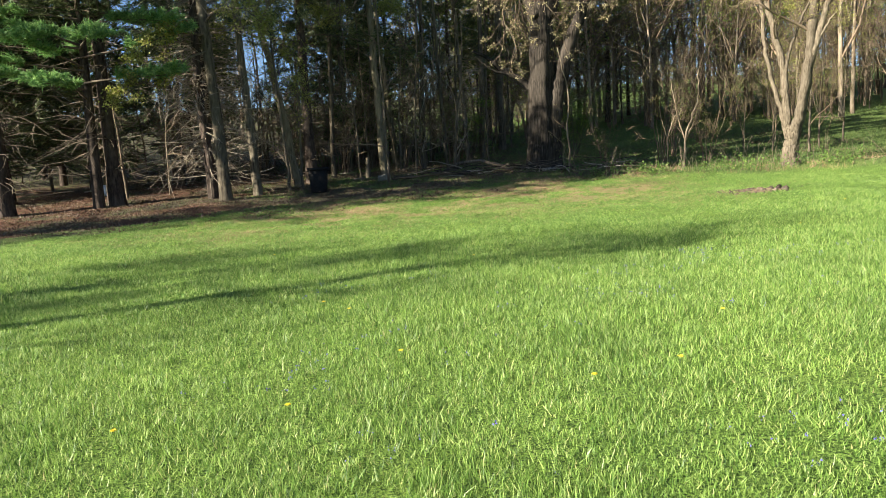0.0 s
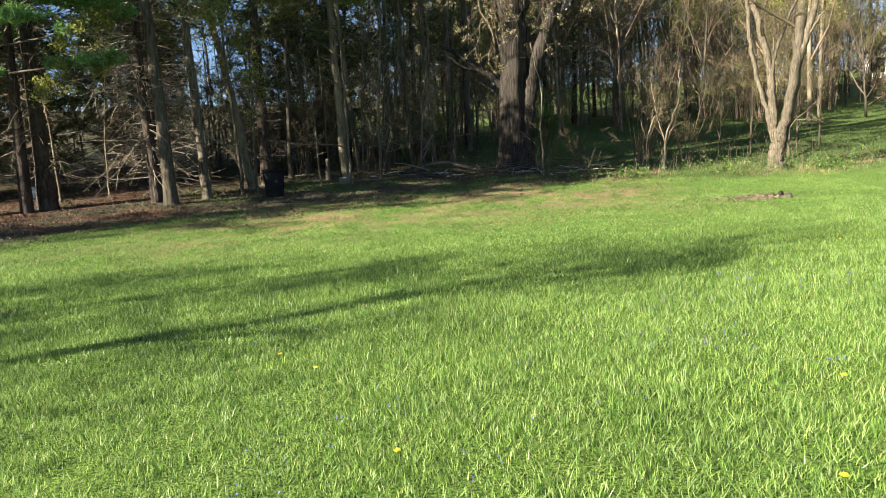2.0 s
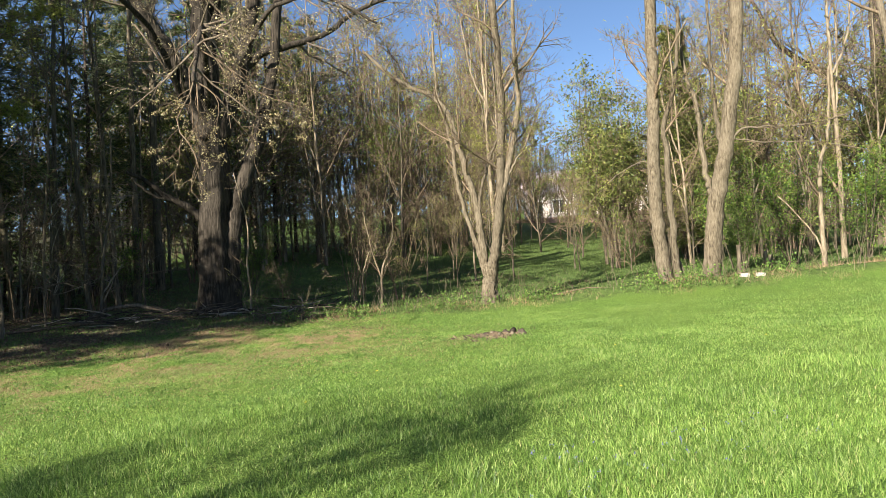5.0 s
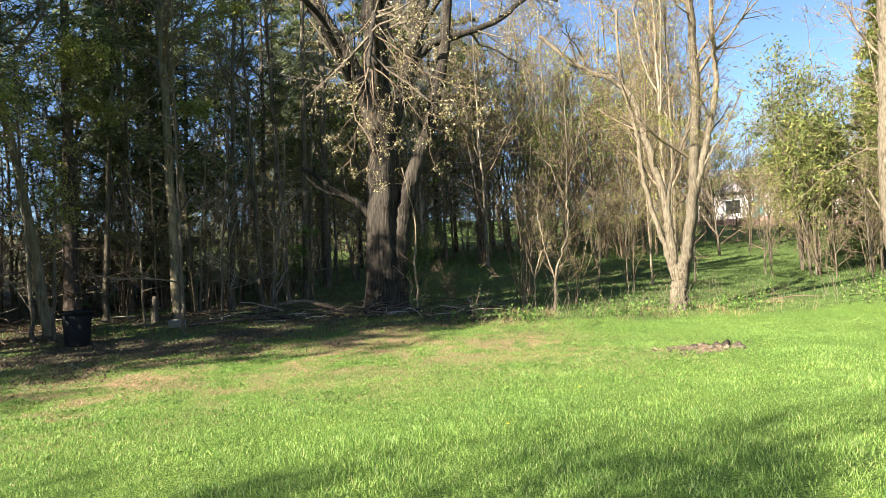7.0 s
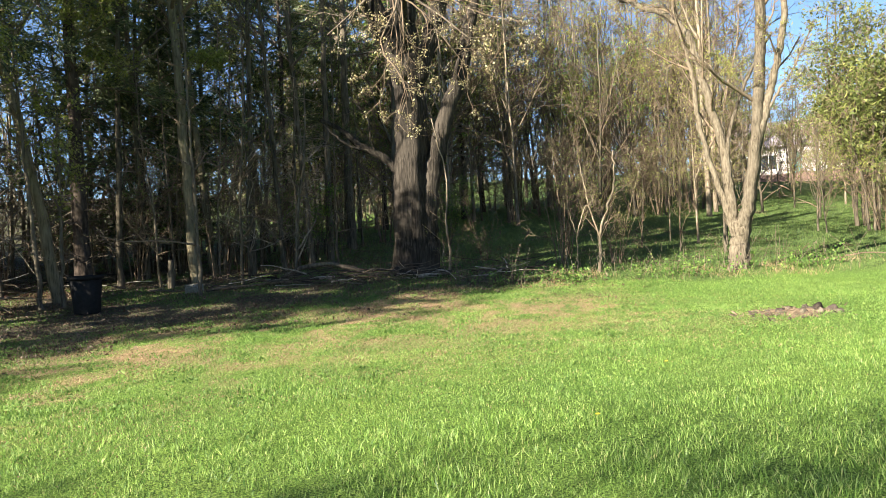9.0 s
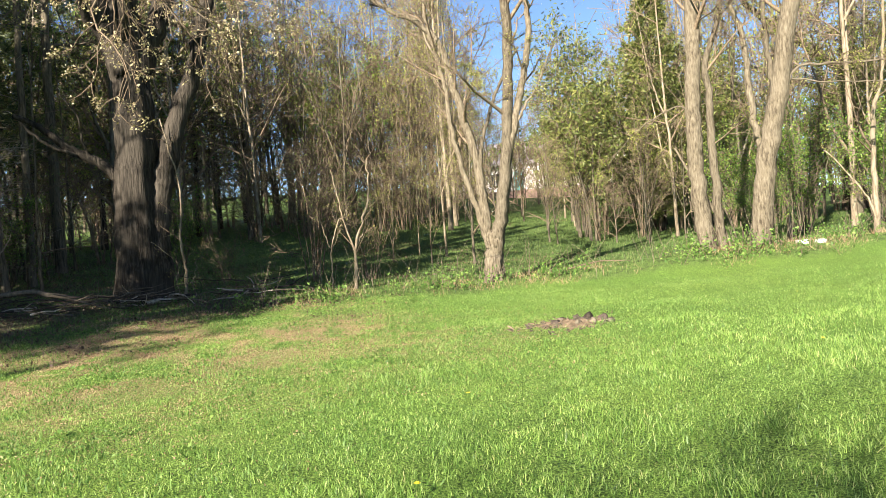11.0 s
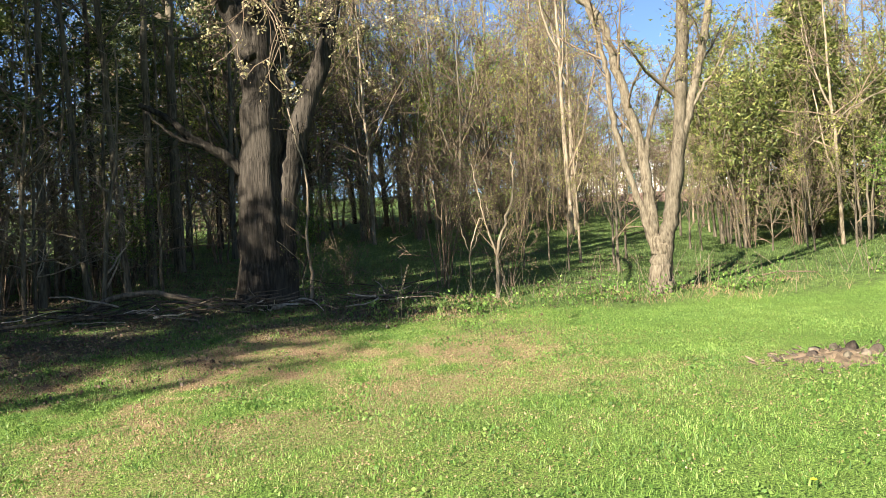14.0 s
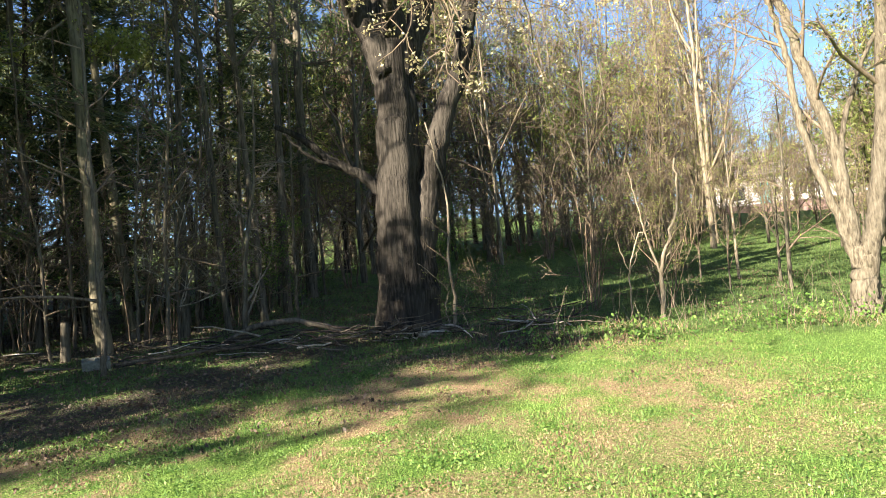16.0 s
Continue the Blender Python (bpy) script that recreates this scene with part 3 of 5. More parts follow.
# its long hanging spray of pale flowering twigs
rng = np.random.RandomState(12)
fine, tips, bl = Build(), [], Build()
for sx, sy, sz, dx, dy, dz, ln in ((-1.8, -8.2, 5.4, -0.35, -0.5, -0.8, 2.8), (-1.8, -8.1, 5.5, 0.6, -0.15, -0.6, 2.4), (-1.6, -7.4, 6.2, -0.5, -0.3, -0.6, 2.4), (-1.4, -6.8, 6.6, 0.85, -0.1, -0.55, 3.4),
                                   (-1.7, -7.8, 5.8, 0.1, -0.4, -0.85, 2.4), (-1.3, -6.2, 7.0, 0.5, 0.0, -0.9, 2.8), (-1.1, -5.4, 7.6, -0.4, -0.1, -0.8, 2.8), (-0.9, -4.6, 7.8, 0.9, 0.1, -0.5, 3.4), (-0.8, -4.0, 7.9, 0.4, -0.2, -0.9, 3.0)):
    q = path_of(rng, (sx, sy, sz), (dx, dy, dz), ln, 8, 0.16, 0.03)
    rr = np.linspace(0.026, 0.008, 8)
    fine.tube(q, rr * 0.75, 6)
    grow(fine, tips, rng, q, rr, 0, 2, (7, 4), (0.45, 0.5), 0.8, 0.2, 0.05, 0.2, 0.006)
part("hanging_spray", fine, TWIG_TAN, maple, "tan hanging twigs")
bl.leaves(leaf_points(rng, tips, 4, 0.03), 0.038, rng, 0.3)
part("blossom", bl, BLOSSOM, maple, "small tan-yellow maple flowers and opening leaves")

# the forked locust on the bank
tree("locust_tree", 11.2, 22.9, "sunlit forked tree with pale furrowed bark and bare limbs", [
    (V((-0.06, 0.05, -0.15), (-0.05, 0.04, 0.4), (-0.02, 0.02, 0.8), (0.03, 0.0, 1.15)), 0.255, 0.72, 28, "bare"),
    (V((0.0, 0.0, 0.7), (0.1, -0.1, 1.35), (0.22, -0.2, 2.1), (0.31, -0.3, 3.2), (0.38, -0.38, 4.3), (0.45, -0.45, 5.4), (0.48, -0.48, 7), (0.45, -0.4, 9.5), (0.5, -0.3, 13)), 0.175, 0.5, 22),
    (V((-0.07, 0.07, 0.7), (-0.12, 0.12, 1.3), (-0.15, 0.15, 2.0), (-0.2, 0.19, 2.9), (-0.4, 0.38, 4.1), (-0.58, 0.53, 5.1), (-0.77, 0.7, 6.0), (-1.15, 0.96, 6.55), (-1.95, 1.6, 7.15), (-2.8, 2.2, 8.2)), 0.135, 0.4, 16),
    (V((-0.12, 0.12, 0.95), (-0.29, 0.29, 1.95), (-0.5, 0.48, 2.95), (-0.64, 0.6, 3.95), (-0.7, 0.66, 5.0), (-0.87, 0.75, 5.9), (-1.02, 0.87, 6.8), (-1.03, 0.87, 8.6)), 0.08, 0.45, 10),
    (V((0.36, -0.33, 3.2), (0.48, -0.46, 3.7), (0.62, -0.58, 4.5), (0.82, -0.76, 5.5), (0.9, -0.82, 6.5), (0.86, -0.78, 7.5), (1.0, -0.8, 10)), 0.105, 0.5, 12),
    (V((-0.17, 0.16, 2.7), (-0.13, 0.1, 3.35), (0.1, -0.1, 4.3), (0.38, -0.38, 5.1), (0.66, -0.62, 5.7)), 0.055, 0.5, 8),
    (V((0.3, -0.3, 3.0), (0.5, -0.5, 3.75), (0.72, -0.68, 4.3), (0.9, -0.85, 4.6), (1.35, -1.2, 5.8)), 0.045, 0.4, 7),
    (V((0.05, 0.0, 1.25), (0.18, -0.16, 1.9), (0.22, -0.24, 2.4), (0.34, -0.34, 3.1)), 0.03, 0.8, 7, "bare"),
    (V((-0.6, 0.55, 5.2), (-0.3, 0.4, 5.45), (-0.12, 0.25, 5.3), (-0.05, 0.2, 5.0)), 0.025, 0.5, 6),
], BARK_LOCUST, TWIG_TAN, BUDS, 21, (10, 6, 5), (0.24, 0.5, 0.5), 0.035, 1, 0.05, 3, 0.4, 0.8, 0.006, 0.35, 0.07)

# sapling in front of the thicket
for sx, sy, hh, sd in ((8.68, 25.5, 3.3, 31), (8.2, 25.9, 2.1, 32)):
    tree("sapling", sx, sy, "slender pale sapling forking low over the grass edge", [
        (V((-0.05, 0, -0.15), (0.0, 0, 0.5), (0.04, 0, 1.15), (0.24, -0.1, 1.8), (0.42, -0.2, 2.6 if hh > 2.5 else 1.9), (0.41, -0.2, hh)), 0.055 if hh > 2.5 else 0.022, 0.35, 8),
        (V((0.02, 0, 1.0), (-0.15, 0.08, 1.65), (-0.28, 0.14, 2.3), (-0.4, 0.2, hh * 0.95)), 0.03 if hh > 2.5 else 0.014, 0.35, 6),
        (V((0.05, 0, 1.1), (0.3, -0.05, 1.6), (0.55, -0.1, 2.3)), 0.02 if hh > 2.5 else 0.01, 0.35, 6),
    ], BARK_PALE, TWIG_TAN, BUDS, sd, (7, 4, 3), (0.35, 0.5, 0.5), 0.03, 0.5, 0.04, 3, 0.3, 0.7, 0.004, 0.2, 0.03, "sapling", "saplings at the lawn edge")

# the pair of tall trunks, and those further along the bank
tree("twin_trunk_tree", 15.3, 19.7, "tall sunlit tree with two pale trunks joined at the foot", [
    (V((0, 0.02, -0.15), (-0.1, 0.14, 1.1), (-0.13, 0.18, 2.5), (-0.1, 0.14, 3.9), (-0.06, 0.08, 5.3), (-0.01, 0.01, 6.8), (0.0, 0, 10), (-0.2, 0.1, 14)), 0.205, 0.7, 18),
    (V((0.2, -0.22, -0.15), (0.14, -0.16, 1.1), (0.12, -0.14, 2.5), (0.13, -0.15, 3.9), (0.11, -0.13, 4.6), (0.32, -0.45, 5.8), (0.5, -0.6, 8)), 0.12, 0.4, 12),
    (V((-0.16, 0.2, 3.4), (-0.3, 0.5, 3.6), (-0.9, 1.3, 3.1), (-1.4, 2.0, 2.2)), 0.025, 0.4, 6),
    (V((0.45, -0.3, -0.1), (0.3, 0.0, 0.9), (0.0, 0.4, 1.9), (-0.2, 0.7, 2.6)), 0.045, 0.6, 7, "bare"),
], BARK_LOCUST, TWIG_TAN, BUDS, 41, (9, 6, 5), (0.2, 0.5, 0.5), 0.035, 1, 0.05, 3, 0.55, flare=0.2)
tree("leaning_tree", 16.3, 19.1, "tall leaning tree with pale bark and a knotted fork", [
    (V((0, 0, -0.15), (0.08, -0.13, 0.96), (0.2, -0.33, 2.35), (0.36, -0.6, 3.7), (0.5, -0.82, 5.1), (0.61, -1.0, 6.5), (0.75, -1.2, 10), (0.8, -1.2, 14)), 0.255, 0.62, 20),
    (V((0.18, -0.28, 2.1), (0.06, -0.08, 3.0), (0.02, -0.03, 4.4), (-0.03, 0.05, 5.3), (-0.14, 0.23, 6.1), (-0.2, 0.3, 8)), 0.095, 0.5, 10),
    (V((0.34, -0.56, 3.5), (0.27, -0.44, 4.4), (0.24, -0.4, 5.7), (0.24, -0.4, 6.7), (0.3, -0.4, 9)), 0.07, 0.5, 9),
    (V((0.44, -0.73, 3.86), (0.6, -0.98, 4.17), (0.9, -1.49, 4.16), (1.5, -2.47, 4.06), (2.0, -3.3, 4.2)), 0.04, 0.45, 7),
    (V((0.4, -0.66, 4.0), (0.9, -1.4, 3.75), (1.7, -2.4, 3.6), (2.6, -3.4, 3.2)), 0.022, 0.45, 6),
], BARK_LOCUST, TWIG_TAN, BUDS, 42, (9, 6, 5), (0.2, 0.5, 0.5), 0.035, 1, 0.05, 3, 0.55, flare=0.22)
tree("sapling", 20.0, 18.0, "slender pale young tree standing in weeds", [
    (V((0, 0, -0.1), (0.0, 0, 1.5), (0.05, -0.05, 3.2), (0.3, -0.2, 4.2), (0.4, -0.3, 6.2)), 0.085, 0.4, 8),
    (V((0.0, 0, 0.3), (-0.2, 0.2, 1.2), (-0.9, 0.8, 2.4)), 0.04, 0.3, 6),
], BARK_PALE, TWIG_TAN, BUDS, 43, (8, 4, 3), (0.25, 0.5, 0.5), 0.035, 0.6, 0.04, 3, 0.3, 0.7, 0.005, 0.2, 0.03, "sapling", "saplings at the lawn edge")
for i, (x, y, r, dx) in enumerate(((25.9, 18.2, 0.17, -0.95), (26.3, 17.9, 0.19, -0.75), (29.8, 18.1, 0.21, -0.6), (30.9, 17.2, 0.16, 0.9))):
    tree("bank_tree", x, y, "tall pale-barked tree leaning a little over the bank", [
        (V((0, 0, -0.1), (0.15 * dx, -0.1 * dx, 2.5), (0.5 * dx, -0.4 * dx, 6), (0.8 * dx, -0.7 * dx, 10), (1.2 * dx, -0.8 * dx, 15)), r, 0.5, 12),
    ], BARK_LOCUST, TWIG_TAN, BUDS, 51 + i, (8, 4, 4), (0.22, 0.5, 0.5), 0.04, 1, 0.05, 3, 0.5, group="tall trees on the bank")

# trunks at the edge of the pine wood
EDGE_TRUNKS = [(-2.25, 30.2, 0.17, -0.45, 18, 61), (-1.85, 32.4, 0.13, -1.1, 17, 62), (-7.06, 24.0, 0.2, -0.6, 18, 63), (-6.3, 25.15, 0.15, -0.5, 18, 64),
               (-0.6, 31.4, 0.1, 0.5, 16, 165), (0.4, 31.2, 0.08, -0.5, 15, 166), (1.4, 33.0, 0.1, -0.7, 17, 167), (2.2, 34.6, 0.13, 0.3, 18, 168), (-3.9, 32.2, 0.11, -0.3, 17, 169),
               (-4.4, 30.4, 0.1, 0.6, 15, 170), (3.4, 38.0, 0.2, 0.2, 19, 171), (-5.3, 27.6, 0.15, -2.6, 17, 65), (-5.4, 26.3, 0.06, -0.3, 7, 66), (-5.0, 26.6, 0.05, 0.1, 5, 67)]
EDGE_LIMBS = {
    61: [(V((-0.32, 0, 8.4), (-1.2, -0.8, 8.5), (-2.2, -1.6, 7.9), (-2.7, -2.0, 7.1)), 0.05, 0.3, 6), (V((-0.34, 0, 9.0), (0.8, -1.0, 9.3), (2.0, -1.8, 9.6)), 0.05, 0.3, 6),
         (V((-0.3, 0, 7.4), (-0.9, -0.5, 6.7), (-1.6, -0.9, 6.3), (-2.2, -1.2, 6.6)), 0.035, 0.3, 6), (V((-0.2, 0, 6.2), (0.5, -0.6, 6.6), (1.2, -1.0, 6.4)), 0.03, 0.3, 6)],
    63: [(V((-0.12, 0, 4.9), (-0.8, -0.8, 4.5), (-1.7, -1.4, 3.9), (-2.5, -1.8, 3.3)), 0.04, 0.3, 6), (V((-0.12, 0, 5.4), (-1.0, -0.9, 5.3), (-2.0, -1.6, 4.7)), 0.035, 0.3, 6),
         (V((-0.14, 0, 5.8), (0.6, -0.9, 6.0), (1.5, -1.6, 5.8), (2.2, -2.0, 5.2)), 0.04, 0.3, 6)],
    65: [(V((-0.7, 0, 6.6), (-0.1, -0.7, 7.3), (0.8, -1.2, 7.6), (1.7, -1.5, 7.2)), 0.04, 0.3, 6), (V((-0.6, 0, 5.6), (-1.4, -0.7, 6.1), (-2.2, -1.1, 5.8)), 0.035, 0.3, 6)],
}
for x, y, r, dx, tall, sd in EDGE_TRUNKS:
    tree("woodland_tree", x, y, "slim straight woodland tree with grey bark, bare low down", [
        (V((0, 0, -0.1), (0.2 * dx, 0, 0.2 * tall), (0.5 * dx, 0, 0.45 * tall), (0.8 * dx, 0, 0.7 * tall), (dx, 0, tall)), r, 0.4, 12),
    ] + EDGE_LIMBS.get(sd, []), BARK_OLIVE if sd in (61, 62, 65) else BARK_GREY, TWIG_TAN if sd in EDGE_LIMBS else TWIG_DARK, BUDS, sd, (16, 6, 5), (0.2, 0.5, 0.5), 0.075, 1.5, 0.1, 3, 0.45, 0.9, 0.006, group="slim trees at the wood's edge")

# ---- wood: a few grown kinds, copied with a turn and a size ----
wood_rng = np.random.RandomState(5)
pine_kinds = [
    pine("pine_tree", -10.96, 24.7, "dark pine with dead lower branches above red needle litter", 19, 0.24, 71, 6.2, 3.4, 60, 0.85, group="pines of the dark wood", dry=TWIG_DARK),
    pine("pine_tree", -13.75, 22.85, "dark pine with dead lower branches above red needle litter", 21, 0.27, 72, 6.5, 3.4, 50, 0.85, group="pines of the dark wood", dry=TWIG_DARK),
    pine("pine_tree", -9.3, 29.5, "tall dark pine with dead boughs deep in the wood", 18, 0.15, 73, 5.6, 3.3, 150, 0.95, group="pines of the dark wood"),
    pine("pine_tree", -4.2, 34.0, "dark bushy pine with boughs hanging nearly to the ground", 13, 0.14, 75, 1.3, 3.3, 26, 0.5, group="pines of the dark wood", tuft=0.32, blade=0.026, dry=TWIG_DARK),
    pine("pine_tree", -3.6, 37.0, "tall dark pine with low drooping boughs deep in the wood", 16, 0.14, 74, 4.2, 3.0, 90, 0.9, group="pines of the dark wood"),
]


def place(kind, x, y, s=1.0, turn=None):
    turn = wood_rng.uniform(0, 360) if turn is None else turn
    ob = copy_thing(kind, pose(x, y, at_ground(x, y), 0, 0, turn))
    ob.scale = (s, s, s * wood_rng.uniform(0.92, 1.1))
    return ob


# pines at x -22.0 and -26.5: unseen, added to shade the lawn's edge
for x, y, k in [(-5.0, 29.0, 0), (-7.7, 24.8, 2),  (-22.0, 12.3, 1), (-26.5, 10.3, 1), 
                (-15.8, 26.5, 0), (-23, 33, 4), (-20, 37, 4), (-24, 41, 4), (-28, 36, 4), (-19.5, 30.5, 4), (-14.5, 30.5, 3), (-17.5, 28.5, 3), (-12.5, 37.5, 3), (-17.5, 34.0, 3), (-22.5, 25.5, 3), (-2.4, 38.5, 4), (-28, 31, 2),
                (0.8, 37.5, 4), (3.2, 43, 4), (3.5, 50, 2), (8, 47, 4), (11.5, 49, 2), (14, 53, 4), (9.5, 53, 2), (6.2, 45.5, 4), (17, 57, 2), (-16, 50, 2)]:
    place(pine_kinds[k], x, y, wood_rng.uniform(0.88, 1.12))

# the bough that hangs in the sun in front of the pines
rng = np.random.RandomState(77)
bough = thing("pine_with_boughs", (-11.3, 24.0, at_ground(-11.3, 24.0)), "pine with soft sunlit green boughs over the lawn's edge", "pine tree")
b = Build()
b.tube(V((0, 0, -0.1), (0, 0.1, 3), (0.05, 0.1, 6), (0, 0, 9)), [0.17, 0.15, 0.11, 0.04], 10, 0.04, 0.3, rng)
part("trunk", b, BARK_PINE, bough)
br, nd = Build(), Build()
for z, a, ln in ((3.6, -1.2, 3.6), (3.9, -1.9, 3.4), (4.1, -0.7, 4.0), (4.5, -2.4, 3.6), (4.6, -1.4, 3.8), (4.9, -0.3, 3.8), (5.2, -1.0, 3.6), (5.3, -2.0, 3.6), (5.7, -1.5, 3.2), (5.8, -0.5, 3.4), (6.1, -2.6, 3.2), (6.4, -1.1, 3.0),
                 (6.6, -1.9, 2.8), (7.0, -0.2, 2.8), (7.3, -1.4, 2.4), (7.8, -2.2, 2.2), (5.6, 2.0, 2.6), (6.2, 0.8, 2.6), (5.2, 3.2, 3)):
    q = path_of(rng, (0, 0, z), (math.cos(a), math.sin(a), 0.1), ln, 8, 0.07, -0.02)
    br.tube(q, np.linspace(0.04, 0.008, 8), 4)
    pts, dirs = [], []
    for i in range(3, 8):
        d = (q[i] - q[i - 1]) / np.linalg.norm(q[i] - q[i - 1])
        for _ in range(7):
            d2 = turned(rng, d, rng.uniform(0.3, 1.0))
            d2[2] = abs(d2[2]) * 0.5
            l2 = rng.uniform(0.25, 0.8)
            for f in (0.35, 0.6, 0.85, 1.0):
                pts.append(q[i] + d2 * l2 * f)
                dirs.append(d2 + [0, 0, 0.15])
    nd.needles(pts, dirs, 0.19, rng, 14, 0.017)
part("crown", br, TWIG_DARK, bough)
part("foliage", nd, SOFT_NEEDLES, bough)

# bare young trees of the thicket
bare_kinds = []
for i in range(5):
    rg = np.random.RandomState(90 + i)
    tall = (10, 13, 9, 14, 11)[i]
    lean = rg.uniform(-0.7, 0.7, 2)
    stems = [(V((0, 0, -0.1), (lean[0] * 0.2, lean[1] * 0.2, tall * 0.25), (lean[0] * 0.6, lean[1] * 0.3, tall * 0.55), (lean[0], lean[1], tall)), 0.07 + 0.012 * i, 0.2, 7)]
    for _ in range(2):
        a = rg.uniform(0, 6.28)
        h0 = tall * rg.uniform(0.15, 0.45)
        f = h0 / tall
        stems.append((V((lean[0] * f, lean[1] * f, h0), (lean[0] * f + math.cos(a) * 0.6, lean[1] * f + math.sin(a) * 0.6, h0 + 1.6), (lean[0] * f + math.cos(a) * 1.3, math.sin(a) * 1.3, h0 + tall * 0.45)), 0.05, 0.25, 5))
    bare_kinds.append(tree("young_tree", 12 + 3.2 * i, 47 + (i % 2) * 3, "thin bare young tree breaking into tiny spring leaves", stems, (BARK_GREY, BARK_PALE)[i % 2], TWIG_TAN, BUDS if i != 2 else FRESH, 95 + i,
                           (9, 6, 2), (0.38, 0.52, 0.65), 0.12, 1, 0.2, 3, 0.12, 0.85, 0.014, 0.2, 0.03, group="bare young trees of the thicket", single=True))
# multi-stemmed shrubs
shrub_kinds = []
for i in range(4):
    rg = np.random.RandomState(120 + i)
    stems = []
    for k in range(7):
        a, s = rg.uniform(0, 6.28), rg.uniform(0.4, 1.5)
        h = rg.uniform(2.2, 4.2)
        stems.append((V((0.15 * math.cos(a), 0.15 * math.sin(a), -0.05), (0.4 * s * math.cos(a), 0.4 * s * math.sin(a), h * 0.4), (s * math.cos(a), s * math.sin(a), h)), rg.uniform(0.014, 0.03), 0.3, 5))
    shrub_kinds.append(tree("thicket_shrub", 13 + 2.5 * i, 44, "tangled bare shrub of tan twigs with small buds", stems, TWIG_TAN, TWIG_TAN, (BUDS, BUDS, FRESH, BLOSSOM)[i], 130 + i,
                            (4, 4, 3), (0.55, 0.55, 0.6), 0.065, 0.7, 0.1, 3, 0.15, 0.8, 0.01, 0.0, 0.02, "shrub", "tangled shrubs of the thicket", True))
# slim dark poles among the pines
pole_kinds = []
for i in range(3):
    rg = np.random.RandomState(140 + i)
    tall = (9, 11, 7)[i]
    l = rg.uniform(-0.8, 0.8, 2)
    pole_kinds.append(tree("woodland_pole", -3 + 1.4 * i, 33 + i, "thin dark woodland stem with dead twigs", [
        (V((0, 0, -0.1), (l[0] * 0.2, l[1] * 0.2, tall * 0.3), (l[0] * 0.8, l[1] * 0.7, tall * 0.6), (l[0], l[1], tall)), 0.05 + 0.012 * i, 0.3, 6),
    ], (BARK_GREY, BARK_LOCUST, BARK_GREY)[i], (TWIG_DRY_LIT, TWIG_TAN, TWIG_DRY_LIT)[i], BUDS, 150 + i, (13, 3, 3), (0.2, 0.5, 0.5), 0.045, 0.6, 0.08, 3, 0.08, 1.15, 0.007, 0.2, 0.03, group="thin stems of the dark wood", single=True))


def scatter(kinds, count, x0, x1, y0, y1, keep, gap, lo=0.8, hi=1.25):
    done = []
    tries = 0
    while len(done) < count and tries < count * 40:
        tries += 1
        x, y = wood_rng.uniform(x0, x1), wood_rng.uniform(y0, y1)
        if beyond_edge(x, y) < 1.6 or not keep(x, y) or any((x - u) ** 2 + (y - v) ** 2 < gap * gap for u, v in done):
            continue
        done.append((x, y))
        place(kinds[wood_rng.randint(len(kinds))], x, y, wood_rng.uniform(lo, hi))


def open_glade(x, y):
    """True outside the grassy clearing and clear of the maple."""
    inside = 4 < x - 0.25 * (y - 30) < 20 and 27 < y < 43
    return not inside and math.hypot(x - MX, y - MY) > 2.2 and not (x > 9 and y < 27)


def sight_line(x, y):
    """False in the gap through which the house shows."""
    return not 38.5 < math.degrees(math.atan2(x, y - 12.0)) < 50.0


scatter(pole_kinds, 36, -26, 4, 26, 48, lambda x, y: open_glade(x, y) and y > 27.5 and not (-4.5 < x < 3 and y < 33), 0.8)
scatter(bare_kinds, 62, 3, 50, 41, 62, lambda x, y: open_glade(x, y) and x > 0.35 * (y - 40) and sight_line(x, y), 1.3, 1.0, 1.55)
scatter(shrub_kinds, 44, 3, 46, 39, 56, lambda x, y: open_glade(x, y) and sight_line(x, y), 1.4, 0.9, 1.6)
scatter(bare_kinds, 6, -34, 5, 46, 60, lambda x, y: True, 2.0, 0.9, 1.4)
scatter(bare_kinds, 34, 25, 60, 15, 56, lambda x, y: y > 0.35 * x + 12 and sight_line(x, y), 2.2, 0.8, 1.2)
scatter(bare_kinds[:3], 34, 26, 48, 36, 62, lambda x, y: not sight_line(x, y), 2.2, 0.6, 0.95)
scatter(shrub_kinds, 16, 20, 40, 24, 40, lambda x, y: y > 26 and sight_line(x, y), 1.5, 0.6, 1.0)
scatter(shrub_kinds, 18, -20, 3, 30, 42, lambda x, y: True, 1.8, 0.6, 1.1)
scatter(bare_kinds, 16, 36, 62, 16, 42, lambda x, y: sight_line(x, y), 3.0, 1.2, 1.6)
scatter(pole_kinds[1:2], 9, -13, -0.5, 25.5, 31, lambda x, y: True, 1.0, 0.6, 0.9)
scatter(bare_kinds, 26, 8, 62, 52, 72, lambda x, y: sight_line(x, y), 2.5, 1.5, 1.9)
scatter(shrub_kinds, 26, 30, 66, 15, 40, lambda x, y: sight_line(x, y), 2.2, 0.9, 1.5)
# thin saplings in the sunny strip behind the bank
scatter(bare_kinds, 14, 13, 26, 27, 33, lambda x, y: True, 1.2, 0.35, 0.55)
for x, y, s in ((8.8, 28.5, 0.9), (9.6, 30, 1.0), (7.0, 30.8, 0.5), (10.2, 27.5, 0.7)):
    place(shrub_kinds[int(x) % 3], x, y, s)

# dead brushy stems between the pines and the clearing
scatter(pole_kinds, 18, -9, 3.2, 29.5, 36, lambda x, y: math.hypot(x - MX, y - MY) > 1.6, 0.7, 0.5, 0.9)
